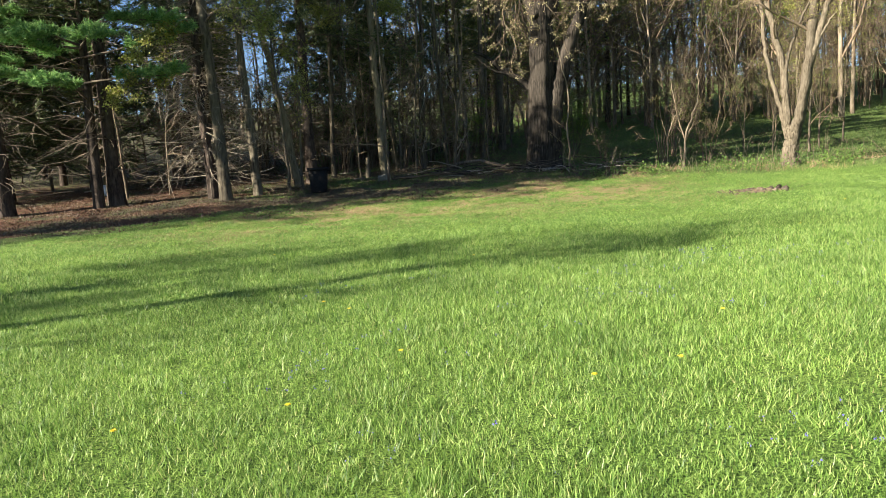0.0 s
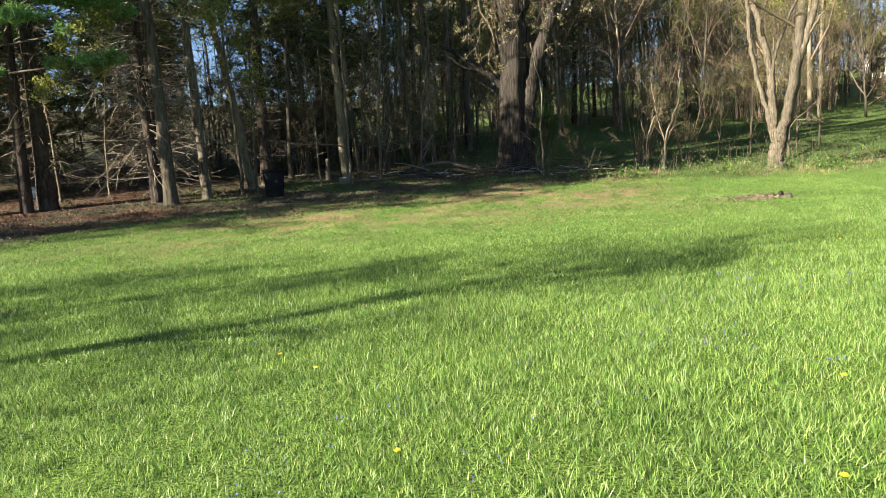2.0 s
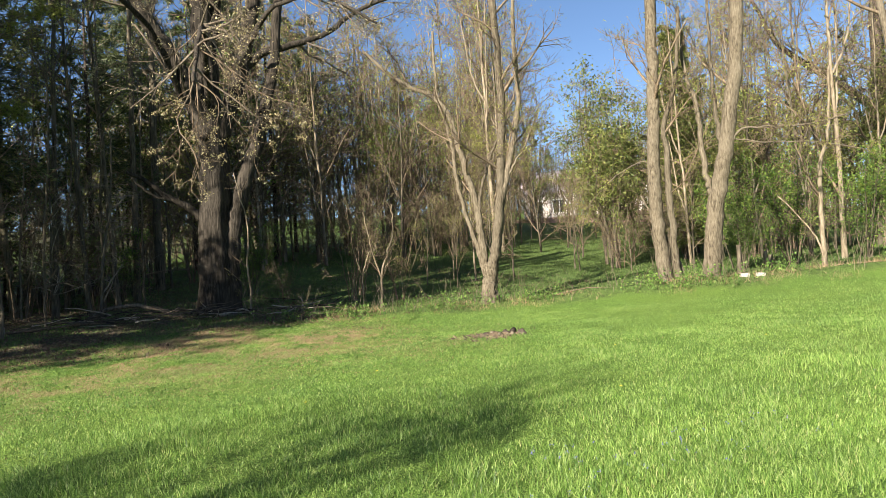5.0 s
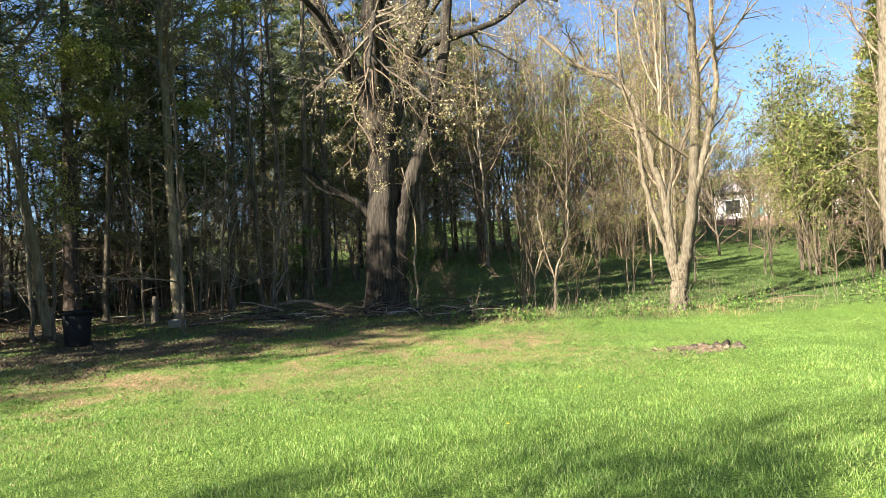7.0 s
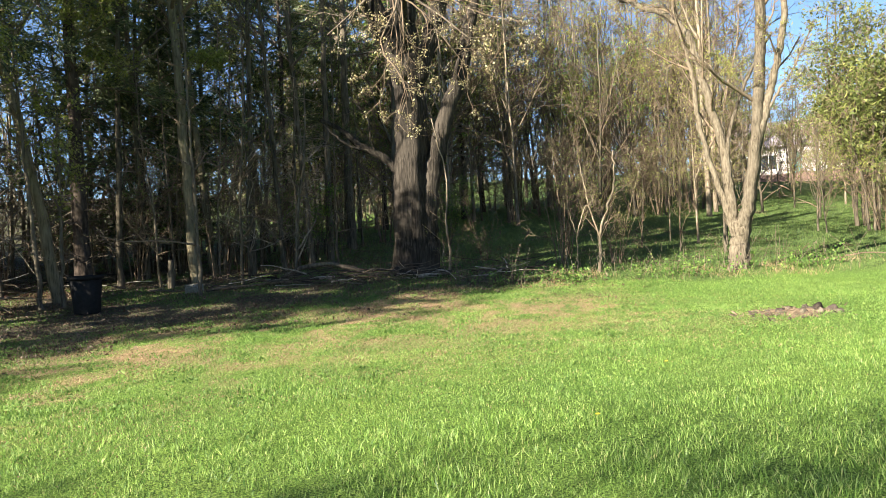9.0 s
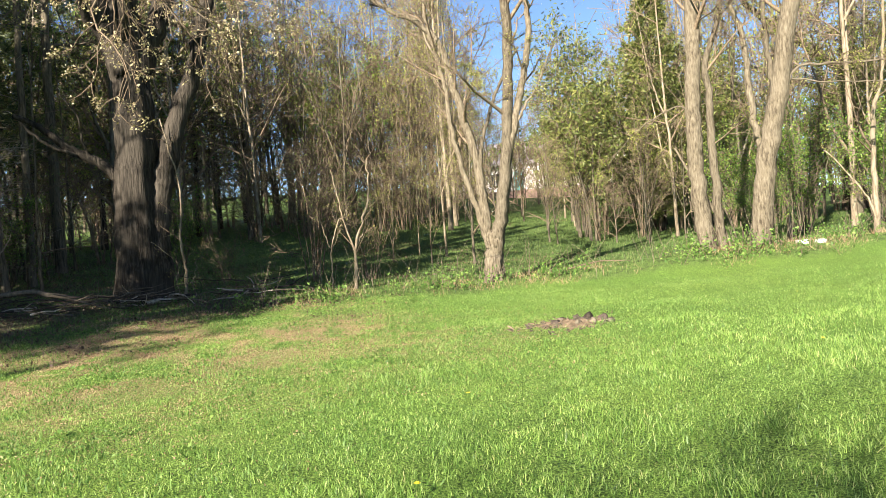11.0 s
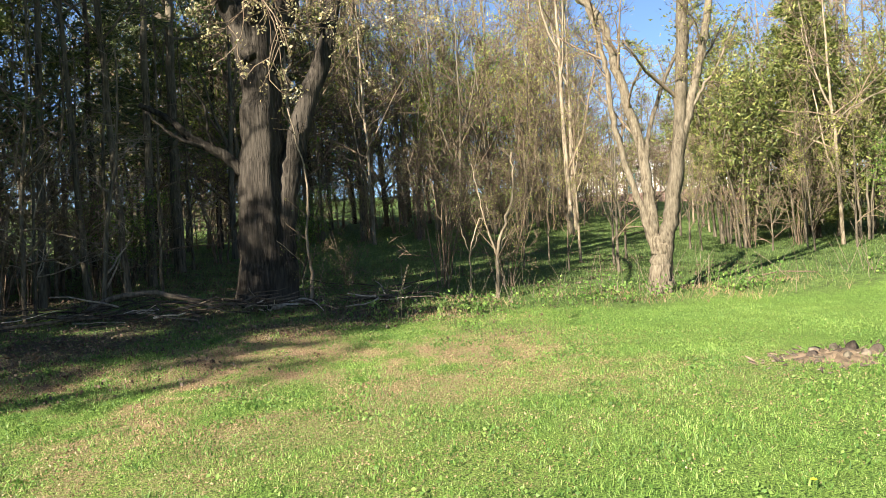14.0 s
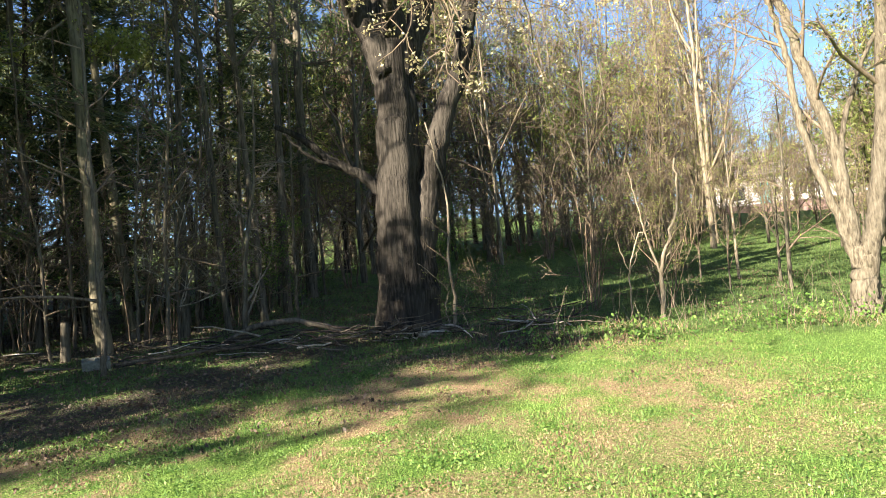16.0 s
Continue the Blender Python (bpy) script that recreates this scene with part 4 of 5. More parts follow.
scatter(shrub_kinds, 14, -9, 2, 31, 38, lambda x, y: True, 1.2, 0.7, 1.2)

# cedars and leafy evergreens by the bank
cedar = pine("cedar_tree", 29.0, 32.0, "dark olive-green conifer with a pointed top behind the bank", 12.5, 0.16, 160, 0.9, 1.9, 4, 0.24, CEDAR, 0.2, "conifers behind the bank", 1.0, 0.026)
tagged(cedar, "", "conifer")
place(cedar, 41, 21, 0.95)
place(cedar, 47, 27, 1.2)
loose_kinds = []
for i in range(2):
    rg = np.random.RandomState(162 + i)
    stems = []
    for k in range(5):
        a, s, h = rg.uniform(0, 6.28), rg.uniform(0.3, 1.5), rg.uniform(5.0, 9.0)
        stems.append((V((0.2 * math.cos(a), 0.2 * math.sin(a), -0.05), (0.35 * s * math.cos(a), 0.35 * s * math.sin(a), h * 0.35), (0.8 * s * math.cos(a), 0.8 * s * math.sin(a), h * 0.7), (s * math.cos(a + 0.4), s * math.sin(a + 0.4), h)), 0.06, 0.25, 6))
    loose_kinds.append(tree("evergreen_tree", 26.4 + 1.8 * i, 30.8 - 1.5 * i, "loose yellow-green evergreen with feathery sprays", stems, BARK_GREY, TWIG_TAN, CEDAR, 166 + i, (14, 5, 3), (0.22, 0.55, 0.6), 0.17, 2, 0.22, 3, 0.08, 0.9, 0.009, 0, 0.03,
                            group="loose evergreens behind the bank", single=True))
spring = tree("spring_tree", 4.6, 44.5, "young tree in bright yellow-green spring leaf", [
    (V((0, 0, -0.1), (0.1, 0, 3), (0.3, 0.1, 6), (0.2, 0, 9)), 0.1, 0.2, 7),
    (V((0.05, 0, 1.5), (0.8, 0.2, 3.5), (1.3, 0.3, 6)), 0.05, 0.2, 5),
    (V((0.05, 0, 1.8), (-0.7, 0.2, 3.5), (-1.2, 0.1, 6.2)), 0.05, 0.2, 5),
], BARK_GREY, TWIG_TAN, BUDS, 181, (12, 5, 3), (0.28, 0.55, 0.6), 0.2, 2, 0.2, 3, 0.12, 0.9, 0.009, 0, 0.03, group="trees in bright spring leaf", single=True)
for x, y, s in ((1.2, 46.5, 0.9), (7.4, 49.5, 1.1), (12.5, 56, 1.2), (21, 52, 1.2), (29, 58, 1.3)):
    place(spring, x, y, s)
for x, y, s in ((24.6, 33.0, 1.1), (31.0, 33.5, 1.15), (27.0, 35.5, 1.05), (33.0, 30.0, 1.1), (36.5, 25.5, 1.0), (34.5, 27.5, 0.9), (23.0, 30.8, 1.0), (39, 23, 1.1), (-3.2, 36.0, 1.0), (0.0, 38.5, 1.15), (-6.8, 38.5, 1.2), (2.4, 40.5, 1.1), (-11.5, 37.5, 1.1)):
    place(loose_kinds[int(x) % 2], x, y, s)
leafy_kinds = []
for i in range(2):
    rg = np.random.RandomState(170 + i)
    stems = []
    for k in range(8):
        a, s, h = rg.uniform(0, 6.28), rg.uniform(0.5, 1.6), rg.uniform(2.4, 4.4)
        stems.append((V((0.15 * math.cos(a), 0.15 * math.sin(a), -0.05), (0.5 * s * math.cos(a), 0.5 * s * math.sin(a), h * 0.4), (s * math.cos(a), s * math.sin(a), h)), 0.03, 0.3, 5))
    leafy_kinds.append(tree("leafy_shrub", 24.8 + 2.2 * i, 22.6 - 1.5 * i, "loose shrub with fresh yellow-green leaves", stems, BARK_GREY, TWIG_DARK, FRESH, 175 + i, (6, 5, 4), (0.4, 0.5, 0.5), 0.075, 2, 0.16, 3, 0.1, 0.8, 0.006, 0, 0.02,
                            "shrub", "leafy green shrubs"))
for x, y, s in ((23.6, 24.3, 0.9), (28.6, 20.6, 1.0), (22.6, 23.2, 0.55), (33, 22, 1.1), (1.5, 34.5, 0.7), (6.3, 33.5, 0.6)):
    place(leafy_kinds[int(x) % 2], x, y, s)
tree("oak_tree", 42, 29, "big dark bare oak with spreading limbs behind the bank", [
    (V((0, 0, -0.1), (0.1, 0, 4), (0, 0, 8), (0.2, 0, 12), (0.4, 0, 17)), 0.6, 0.4, 12),
    (V((0, 0, 7.5), (-1.5, 1.5, 9.5), (-3.5, 3.5, 12), (-4.5, 4.5, 15)), 0.3, 0.3, 8),
    (V((0, 0, 8.0), (1.5, -1.5, 9.5), (3.8, -3.8, 11.5), (5.5, -5, 14)), 0.3, 0.3, 8),
    (V((0, 0, 6.5), (-2.0, 2.0, 7.5), (-4.5, 4.0, 9)), 0.2, 0.3, 8),
    (V((0.1, 0, 7.0), (2.2, -2.0, 8.2), (5, -4.0, 8.8)), 0.2, 0.3, 8),
], BARK_PINE, TWIG_DARK, BUDS, 180, (8, 5, 4), (0.35, 0.5, 0.5), 0.06, 0.5, 0.1)

# trees outside the view, behind and beside the lawn, that throw the long shadows
shade_kind = tree("lawn_tree", -14.6, 2.0, "broad budding tree at the side of the lawn", [
    (V((0, 0, -0.1), (0, 0, 3), (0.2, 0.1, 7), (0.1, 0, 11)), 0.14, 0.25, 10),
    (V((0, 0, 4), (1.2, 0.5, 6), (2.2, 0.8, 8.5)), 0.045, 0.3, 6),
    (V((0, 0, 4.5), (-1.2, 0.8, 6.5), (-2, 1.2, 9)), 0.045, 0.3, 6),
], BARK_GREY, TWIG_DARK, FRESH, 190, (10, 6, 5), (0.36, 0.5, 0.5), 0.1, 1, 0.35)
place(shade_kind, -19.5, 1.9, 1.0, 70)
# unseen pine, added so that its high crown shades the clearing
pine("tall_pine", -19.0, 14.4, "unseen tall pine with a high crown, added beside the lawn to shade the clearing", 19, 0.2, 192, 11.0, 2.9, 4, 0.6, None, 0.34, "", 1.0, 0.036)

# the far woods that close the view on every side
far_rng = np.random.RandomState(195)
far_stem, far_leaf, far_ever = Build(), Build(), Build()
for _ in range(760):
    ang, dist = far_rng.uniform(0, 360), far_rng.uniform(64, 130)
    ang = 51 + ang % 50 if ang > 180 and ang < 260 else ang
    x, y = dist * math.sin(radians(ang)), 12 + dist * math.cos(radians(ang))
    if 37.0 < ang < 51.0 and dist < 95 or 343 < ang < 354:
        continue
    z, tall = float(height(x, y)) - 0.1, far_rng.uniform(9, 17)
    ever = far_rng.rand() < (0.5 if ang > 300 else 0.12)
    q = path_of(far_rng, (x, y, z), (far_rng.normal(0, 0.06), far_rng.normal(0, 0.06), 1), tall, 4, 0.04, 0)
    far_stem.tube(q, np.linspace(0.17, 0.04, 4), 3)
    for _ in range(20):
        f = far_rng.uniform(0.08, 0.95)
        p = q[0] + (q[-1] - q[0]) * f
        d = far_rng.normal(0, 1, 3) * [1, 1, 0.3] + [0, 0, 0.5]
        far_stem.tube(path_of(far_rng, p, d, far_rng.uniform(1.2, 3.6) * (1.1 - 0.6 * f), 3, 0.2, 0.05), [0.045, 0.03, 0.015], 3)
    n = 90 if ever else 46
    f = far_rng.uniform(0.02, 1.0, n)
    p = q[0] + (q[-1] - q[0]) * f[:, None] + far_rng.normal(0, 1, (n, 3)) * [1.3, 1.3, 0.5] * (1.15 - 0.8 * f)[:, None]
    (far_ever if ever else far_leaf).leaves(p, 0.75 if ever else 0.34, far_rng)
far = thing("far_woods", (0, 0, 0), "distant budding spring woodland with dark evergreens in it", "woods", "", "stuff")
part("stem_layer", far_stem, BARK_GREY, far)
part("young_foliage", far_leaf, BUDS, far)
part("dark_foliage", far_ever, NEEDLES, far)

# ---- house on the rise ----
house = thing("house", (53.0, 66.5, float(height(53.0, 66.5)) + 0.4, 0, 0, -44), "pale low house with a porch, glimpsed through bare trees", "house")
b = Build()
b.box((-9, 0, 0), (9, 8, 3.2))
part("wall", b, SIDING, house, "", False)
b = Build()
b.add([(-9.6, -0.6, 3.2), (9.6, -0.6, 3.2), (9.6, 8.6, 3.2), (-9.6, 8.6, 3.2), (-9.6, 4, 6.2), (9.6, 4, 6.2)], [(0, 1, 5, 4), (2, 3, 4, 5), (0, 3, 2, 1)], [(0, 4, 3), (1, 2, 5)])
part("roof", b, ROOFING, house, "", False)
b = Build()
b.box((-0.5, -2.2, 2.9), (9.5, 0.2, 3.15))
part("porch_roof", b, WHITE_PAINT, house, "", False)
b = Build()
b.box((-9.5, -2.4, -1.0), (9.5, 0.0, 0.35))
part("terrace", b, BRICK_RED, house, "red brick terrace", False)
for x in (-0.2, 2.2, 4.6, 7.0, 9.2):
    b = Build()
    b.box((x - 0.1, -2.1, 0.35), (x + 0.1, -1.9, 2.9))
    part("column", b, WHITE_PAINT, house, "", False)
for x, z, w, h in ((-7.5, 1.0, 1.4, 1.4), (-4.9, 1.0, 1.4, 1.4), (1.2, 1.0, 1.2, 1.4), (6, 1.0, 1.4, 1.4)):
    yy = 0.0
    b = Build()
    b.box((x - w / 2 - 0.1, yy - 0.06, z - 0.1), (x + w / 2 + 0.1, yy - 0.004, z + h + 0.1))
    win = part("window", b, WHITE_PAINT, house, "", False)
    b = Build()
    b.box((x - w / 2, yy - 0.075, z), (x - 0.03, yy - 0.062, z + h))
    b.box((x + 0.03, yy - 0.075, z), (x + w / 2, yy - 0.062, z + h))
    part("pane", b, GLASS, win, "", False)
b = Build()
b.box((-2.9, -0.08, 0.35), (-1.9, -0.004, 2.5))
part("door", b, TEAL_PAINT, house, "teal front door", False)

# ---- small things at the wood's edge ----


def bucket(x, y):
    root = thing("plastic_bin", (x, y, at_ground(x, y, 0.01)), "black plastic bin with a rolled rim on the leaf litter", "bin")
    b = Build()
    n = 24
    a = np.linspace(0, 2 * np.pi, n, endpoint=False)
    prof = [(0.0, 0.02), (0.27, 0.0), (0.28, 0.04), (0.345, 0.82), (0.33, 0.82), (0.265, 0.06), (0.0, 0.06)]
    v = [(r * math.cos(t), r * math.sin(t), z) for r, z in prof for t in a]
    q = [(i * n + j, i * n + (j + 1) % n, (i + 1) * n + (j + 1) % n, (i + 1) * n + j) for i in range(len(prof) - 1) for j in range(n)]
    b.add(v, q)
    part("body", b, BLACK_PLASTIC, root)
    b = Build()
    for r0, r1, z0, z1 in ((0.342, 0.375, 0.78, 0.87),):
        v = [(r * math.cos(t), r * math.sin(t), z) for r, z in ((r0, z0), (r1, z0), (r1 + 0.006, (z0 + z1) / 2), (r1, z1), (r0, z1)) for t in a]
        b.add(v, [(i * n + j, i * n + (j + 1) % n, ((i + 1) % 5) * n + (j + 1) % n, ((i + 1) % 5) * n + j) for i in range(5) for j in range(n)])
    part("rim", b, BLACK_PLASTIC, root)
    for s in (-1, 1):
        b = Build()
        b.tube([(s * 0.36, -0.09, 0.75), (s * 0.42, -0.06, 0.73), (s * 0.42, 0.06, 0.73), (s * 0.36, 0.09, 0.75)], [0.014] * 4, 6)
        part("handle", b, BLACK_PLASTIC, root)
    return root


bucket(-4.2, 25.35)


def concrete_block(x, y, turn, s=1.0, tilt=0, mat=None, label="weathered hollow concrete block, darkened for shade, lying at the wood's edge"):
    root = thing("concrete_block", (x, y, at_ground(x, y, 0.04), tilt, 0, turn), label, "block")
    b = Build()
    w, d, h, t = 0.4 * s, 0.2 * s, 0.2 * s, 0.035 * s
    b.box((-w / 2, -d / 2, 0), (w / 2, -d / 2 + t, h))
    b.box((-w / 2, d / 2 - t, 0), (w / 2, d / 2, h))
    for x0 in (-w / 2, -t / 2, w / 2 - t):
        b.box((x0, -d / 2 + t, 0), (x0 + t, d / 2 - t, h - 0.002))
    part("shell", b, mat or SHADED_CONCRETE, root, "", False)
    return root


concrete_block(-2.1, 27.9, 6, 1.2, 14)
concrete_block(16.75, 18.25, -38, 0.62, 0, PALE_STONE, "pale concrete block half sunk in the bank's weeds")
concrete_block(17.1, 18.0, -24, 0.58, 12, PALE_STONE, "pale concrete block half sunk in the bank's weeds")


def stick(b, rng, p, ln, r, flat=True):
    a = rng.uniform(0, 6.28)
    q = path_of(rng, p, (math.cos(a), math.sin(a), rng.uniform(-0.02, 0.1)), ln, 5, 0.12, -0.01 if flat else 0.0)
    b.tube(q, np.linspace(r, r * 0.4, 5), 4)


def brush_pile(x, y, w, d, count, seed, label):
    rg = np.random.RandomState(seed)
    root = thing("brush_pile", (x, y, 0), label, "brush pile", "brush piles at the maple's foot")
    for _ in range(count):
        px, py = rg.normal(0, w / 2), rg.normal(0, d / 2)
        b = Build()
        pz = at_ground(x + px, y + py, -0.03) + abs(rg.normal(0, 0.14))
        stick(b, rg, (px, py, pz), rg.uniform(0.5, 1.7), rg.uniform(0.008, 0.028))
        part("stick", b, DEAD_WOOD if rg.rand() < 0.14 else (TWIG_DARK if rg.rand() < 0.6 else BARK_PINE), root)
    return root


brush_pile(3.6, 26.9, 2.2, 0.7, 70, 200, "low pile of dead sticks and twigs in the shade")
brush_pile(6.3, 26.3, 0.9, 0.5, 34, 201, "low pile of grey dead twigs at the grass edge")
brush_pile(0.6, 28.4, 2.4, 0.9, 60, 202, "low pile of dead branches in the shade")
brush_pile(-7.5, 29.5, 6.0, 3.0, 80, 203, "scattered dead branches on red pine litter")


def fallen_log(x0, y0, x1, y1, r, seed, mat, label, lift=0.0):
    rg = np.random.RandomState(seed)
    root = thing("fallen_log", ((x0 + x1) / 2, (y0 + y1) / 2, at_ground((x0 + x1) / 2, (y0 + y1) / 2, 0.0)), label, "log", "fallen logs")
    n = 9
    h = np.array([(x1 - x0) / 2, (y1 - y0) / 2])
    s = np.linspace(-1, 1, n)
    z0, z1 = at_ground(x0, y0, 0), at_ground(x1, y1, 0)
    zz = (z0 + z1) / 2 + s * (z1 - z0) / 2 - root.location.z + r * 0.8 + lift * (1 - s * s)
    q = np.stack([s * h[0], s * h[1], zz], -1) + rg.normal(0, r * 0.35, (n, 3))
    b = Build()
    b.tube(q, r * np.linspace(1.05, 0.75, n), 9, 0.05, 0, rg)
    part("stem", b, mat, root)


fallen_log(3.75, 26.75, 4.5, 26.9, 0.07, 210, DEAD_WOOD, "pale barkless log on the brush")
fallen_log(-1.9, 28.0, 1.6, 28.6, 0.035, 211, TWIG_TAN, "long grey fallen pole on the leaf litter")
fallen_log(0.2, 29.2, 2.6, 28.2, 0.07, 212, TWIG_DARK, "dark arching fallen branch", 0.35)
fallen_log(14.0, 23.4, 16.0, 22.8, 0.022, 213, TWIG_TAN, "grey dead branch in the weeds", 0.1)


def snag(x, y, r, h, seed, label):
    rg = np.random.RandomState(seed)
    root = thing("snag", (x, y, at_ground(x, y)), label, "stump", "broken stubs in the wood")
    b = Build()
    p = refine(V((0, 0, -0.05), (0.02, 0, h * 0.5), (0.03, 0.02, h)), 9)
    b.tube(p, r * np.linspace(1.1, 0.85, 9), 10, 0.12, 0.2, rg)
    part("stub", b, TWIG_TAN if rg.rand() < 0.4 else BARK_GREY, root)


snag(-2.85, 29.3, 0.09, 0.85, 220, "short broken grey post of dead wood")
for i in range(14):
    snag(wood_rng.uniform(-2.5, 2.2), wood_rng.uniform(34, 37.5), wood_rng.uniform(0.03, 0.06), wood_rng.uniform(0.6, 1.2), 221 + i, "thin pale broken stem standing in the shade")
for i, (x, y) in enumerate(((20.8, 21.8), (21.4, 21.2), (22.2, 21.6))):
    snag(x, y, 0.08, (1.1, 0.8, 0.6)[i], 240 + i, "pale broken stub beside leafy shrubs")

# the rotten stump in its patch of bare earth
stump = thing("rotten_stump", (7.4, 16.45, at_ground(7.4, 16.45, 0.02)), "rotted low stump crumbling in a patch of bare soil and chips", "stump")
rg = np.random.RandomState(250)
b = Build()
n, shares = 48, (0.75, 0.6, 0.46, 0.34, 0.22, 0.12, 0.0)
a = np.linspace(0, 2 * np.pi, n, endpoint=False)
rings = []
for i, r in enumerate(shares):
    rr = r * (1 + 0.2 * np.sin(3 * a + 1) + 0.14 * np.sin(7 * a) + 0.1 * np.sin(11 * a + 2) + rg.normal(0, 0.08, n))
    z = (-0.05, -0.005, 0.02, 0.035, 0.05, 0.06, 0.06)[i] + rg.normal(0, 0.016, n) * (r > 0)
    rings.append(np.stack([rr * np.cos(a), rr * np.sin(a) * 0.8, z], -1))
b.add(np.vstack(rings), [(i * n + j, i * n + (j + 1) % n, (i + 1) * n + (j + 1) % n, (i + 1) * n + j) for i in range(len(shares) - 1) for j in range(n)])
part("soil_mound", b, SOIL, stump)
for i in range(150):
    b = Build()
    a, r = rg.uniform(0, 6.28), 1.0 * rg.uniform(0.05, 1.0) ** 0.8
    p = V((r * math.cos(a), r * math.sin(a) * 0.8, 0.065 - 0.07 * r))
    d = turned(rg, np.array([math.cos(a), math.sin(a), 0.15]), 0.6)
    ln = rg.uniform(0.03, 0.13)
    b.tube(np.vstack([p, p + d * ln * 0.5, p + d * ln]), np.array([0.01, 0.013, 0.005]) * rg.uniform(0.5, 1.4), 5)
    part("chip", b, (TWIG_DARK, BARK_GREY, BARK_PINE, TWIG_TAN)[i % 4], stump)
# jagged upright slabs of rotten wood left of the old trunk
for i, (ang, r, h, w) in enumerate(((0.3, 0.2, 0.12, 0.06), (1.1, 0.24, 0.08, 0.07), (2.0, 0.3, 0.05, 0.08), (2.9, 0.4, 0.05, 0.07), (3.8, 0.3, 0.06, 0.06), (4.7, 0.22, 0.07, 0.07), (5.6, 0.3, 0.1, 0.07), (5.0, 0.45, 0.04, 0.08))):
    b = Build()
    x, y = 0.16 + r * math.cos(ang), 0.05 + r * math.sin(ang)
    b.tube(refine(V((x, y, -0.02), (x + 0.02, y, h * 0.5), (x + 0.09 * math.cos(ang), y + 0.06 * math.sin(ang), h)), 7), w * np.array([1.1, 1.05, 1.0, 0.95, 0.85, 0.65, 0.35]), 9, 0.3, 0.0, rg)
    part("slab", b, (BARK_PINE, BARK_GREY, TWIG_DARK)[i % 3], stump)
b = Build()
b.tube(refine(V((0.16, 0.05, -0.02), (0.17, 0.05, 0.04), (0.18, 0.06, 0.08)), 6), [0.17, 0.16, 0.14, 0.12, 0.08, 0.04], 13, 0.25, 0.0, rg)
part("core", b, BARK_PINE, stump)

# grey box under the pines
box = thing("storage_box", (-13.1, 28.3, at_ground(-13.1, 28.3, 0.0), 0, 0, 20), "small grey box half hidden under the pines", "box")
b = Build()
b.box((-0.26, -0.2, 0), (0.26, 0.2, 0.36))
part("body", b, GREY_BOX, box, "", False)
b = Build()
b.box((-0.28, -0.22, 0.362), (0.28, 0.22, 0.42))
part("lid", b, GREY_BOX, box, "", False)

# ---- grass ----


def blades(name, x, y, tall, width, mat, rng, label, bend=0.5, flat=False):
    n = len(x)
    a, c = rng.uniform(0, 2 * np.pi, n), rng.uniform(0, 2 * np.pi, n)
    p = np.stack([x, y, height(x, y) + bumps(x, y) - 0.008], -1)
    s = np.stack([np.cos(a), np.sin(a), np.zeros(n)], -1) * (width * rng.uniform(0.6, 1.4, n) / 2)[:, None]
    lean = np.stack([np.cos(c), np.sin(c), np.zeros(n)], -1) * (tall * bend * rng.uniform(0.1, 1.0, n))[:, None]
    up = np.zeros((n, 3))
    up[:, 2] = tall
    b = Build()
    if flat:
        v = np.stack([p - s, p + s, p + up + lean], 1)
        b.add(v.reshape(-1, 3), None, np.arange(3 * n).reshape(-1, 3))
    else:
        m = p + up * 0.58 + lean * 0.3
        v = np.stack([p - s, p + s, m + s * 0.8, m - s * 0.8, p + up * 0.96 + lean], 1)
        k = np.arange(n)[:, None] * 5
        b.add(v.reshape(-1, 3), k + [0, 1, 2, 3], k + [3, 2, 4])
    ob = part(name, b, mat)
    return tagged(ob, label, "grass", "", "stuff")


def sample(rng, n, x0, x1, y0, y1, weight):
    x, y = rng.uniform(x0, x1, n), rng.uniform(y0, y1, n)
    k = rng.rand(n) < weight(x, y)
    return x[k], y[k]


grass_rng = np.random.RandomState(300)


def lawn_weight(x, y):
    d = np.hypot(np.maximum(0, np.abs(x - 0.8) - 3.5), np.maximum(0, np.maximum(3 - y, y - 18)))
    w = np.exp(-(d / 5.0) ** 2)
    e = beyond_edge(x, y)
    return w * (e < 0.3) * (1 - 0.6 * dry_share(x, y)) * (1 - 0.85 * edge_bare(x, y)) * (0.12 + 0.88 * step(vnoise(x, y, 0.17, 31), 0.25, 0.7))


def lush(x, y):
    """How tall the grass stands: clumps near the start, short and thin by the wood."""
    return (0.55 + 0.75 * vnoise(x, y, 0.35, 33) * vnoise(x, y, 1.4, 34) * 2) * (1 - 0.55 * step(y, 9, 18))


x, y = sample(grass_rng, 430000, -9, 13, 1.5, 23, lawn_weight)
blades("lawn_grass", x, y, 0.07 * lush(x, y) * grass_rng.uniform(0.5, 1.35, len(x)), 0.0047, GRASS, grass_rng, "dense bright green uncut spring grass", 0.9)
x, y = sample(grass_rng, 330000, -5, 6, 2.0, 9, lambda x, y: 0.12 + 0.88 * step(vnoise(x, y, 0.13, 35) * 0.6 + vnoise(x, y, 0.4, 37) * 0.4, 0.3, 0.62))
blades("lawn_turf", x, y, 0.045 * (0.6 + 0.8 * vnoise(x, y, 0.3, 33)) * grass_rng.uniform(0.5, 1.5, len(x)), 0.0058, GRASS, grass_rng, "short dense green turf blades", 1.1, True)
x, y = sample(grass_rng, 1250000, -9, 13, 1.5, 23, lambda x, y: (lawn_weight(x, y) * 0.6 + 0.4 * (lawn_weight(x, y) > 0.03)) * (0.25 + 0.75 * step(vnoise(x, y, 0.13, 38) * 0.6 + vnoise(x, y, 0.45, 39) * 0.4, 0.28, 0.58)))
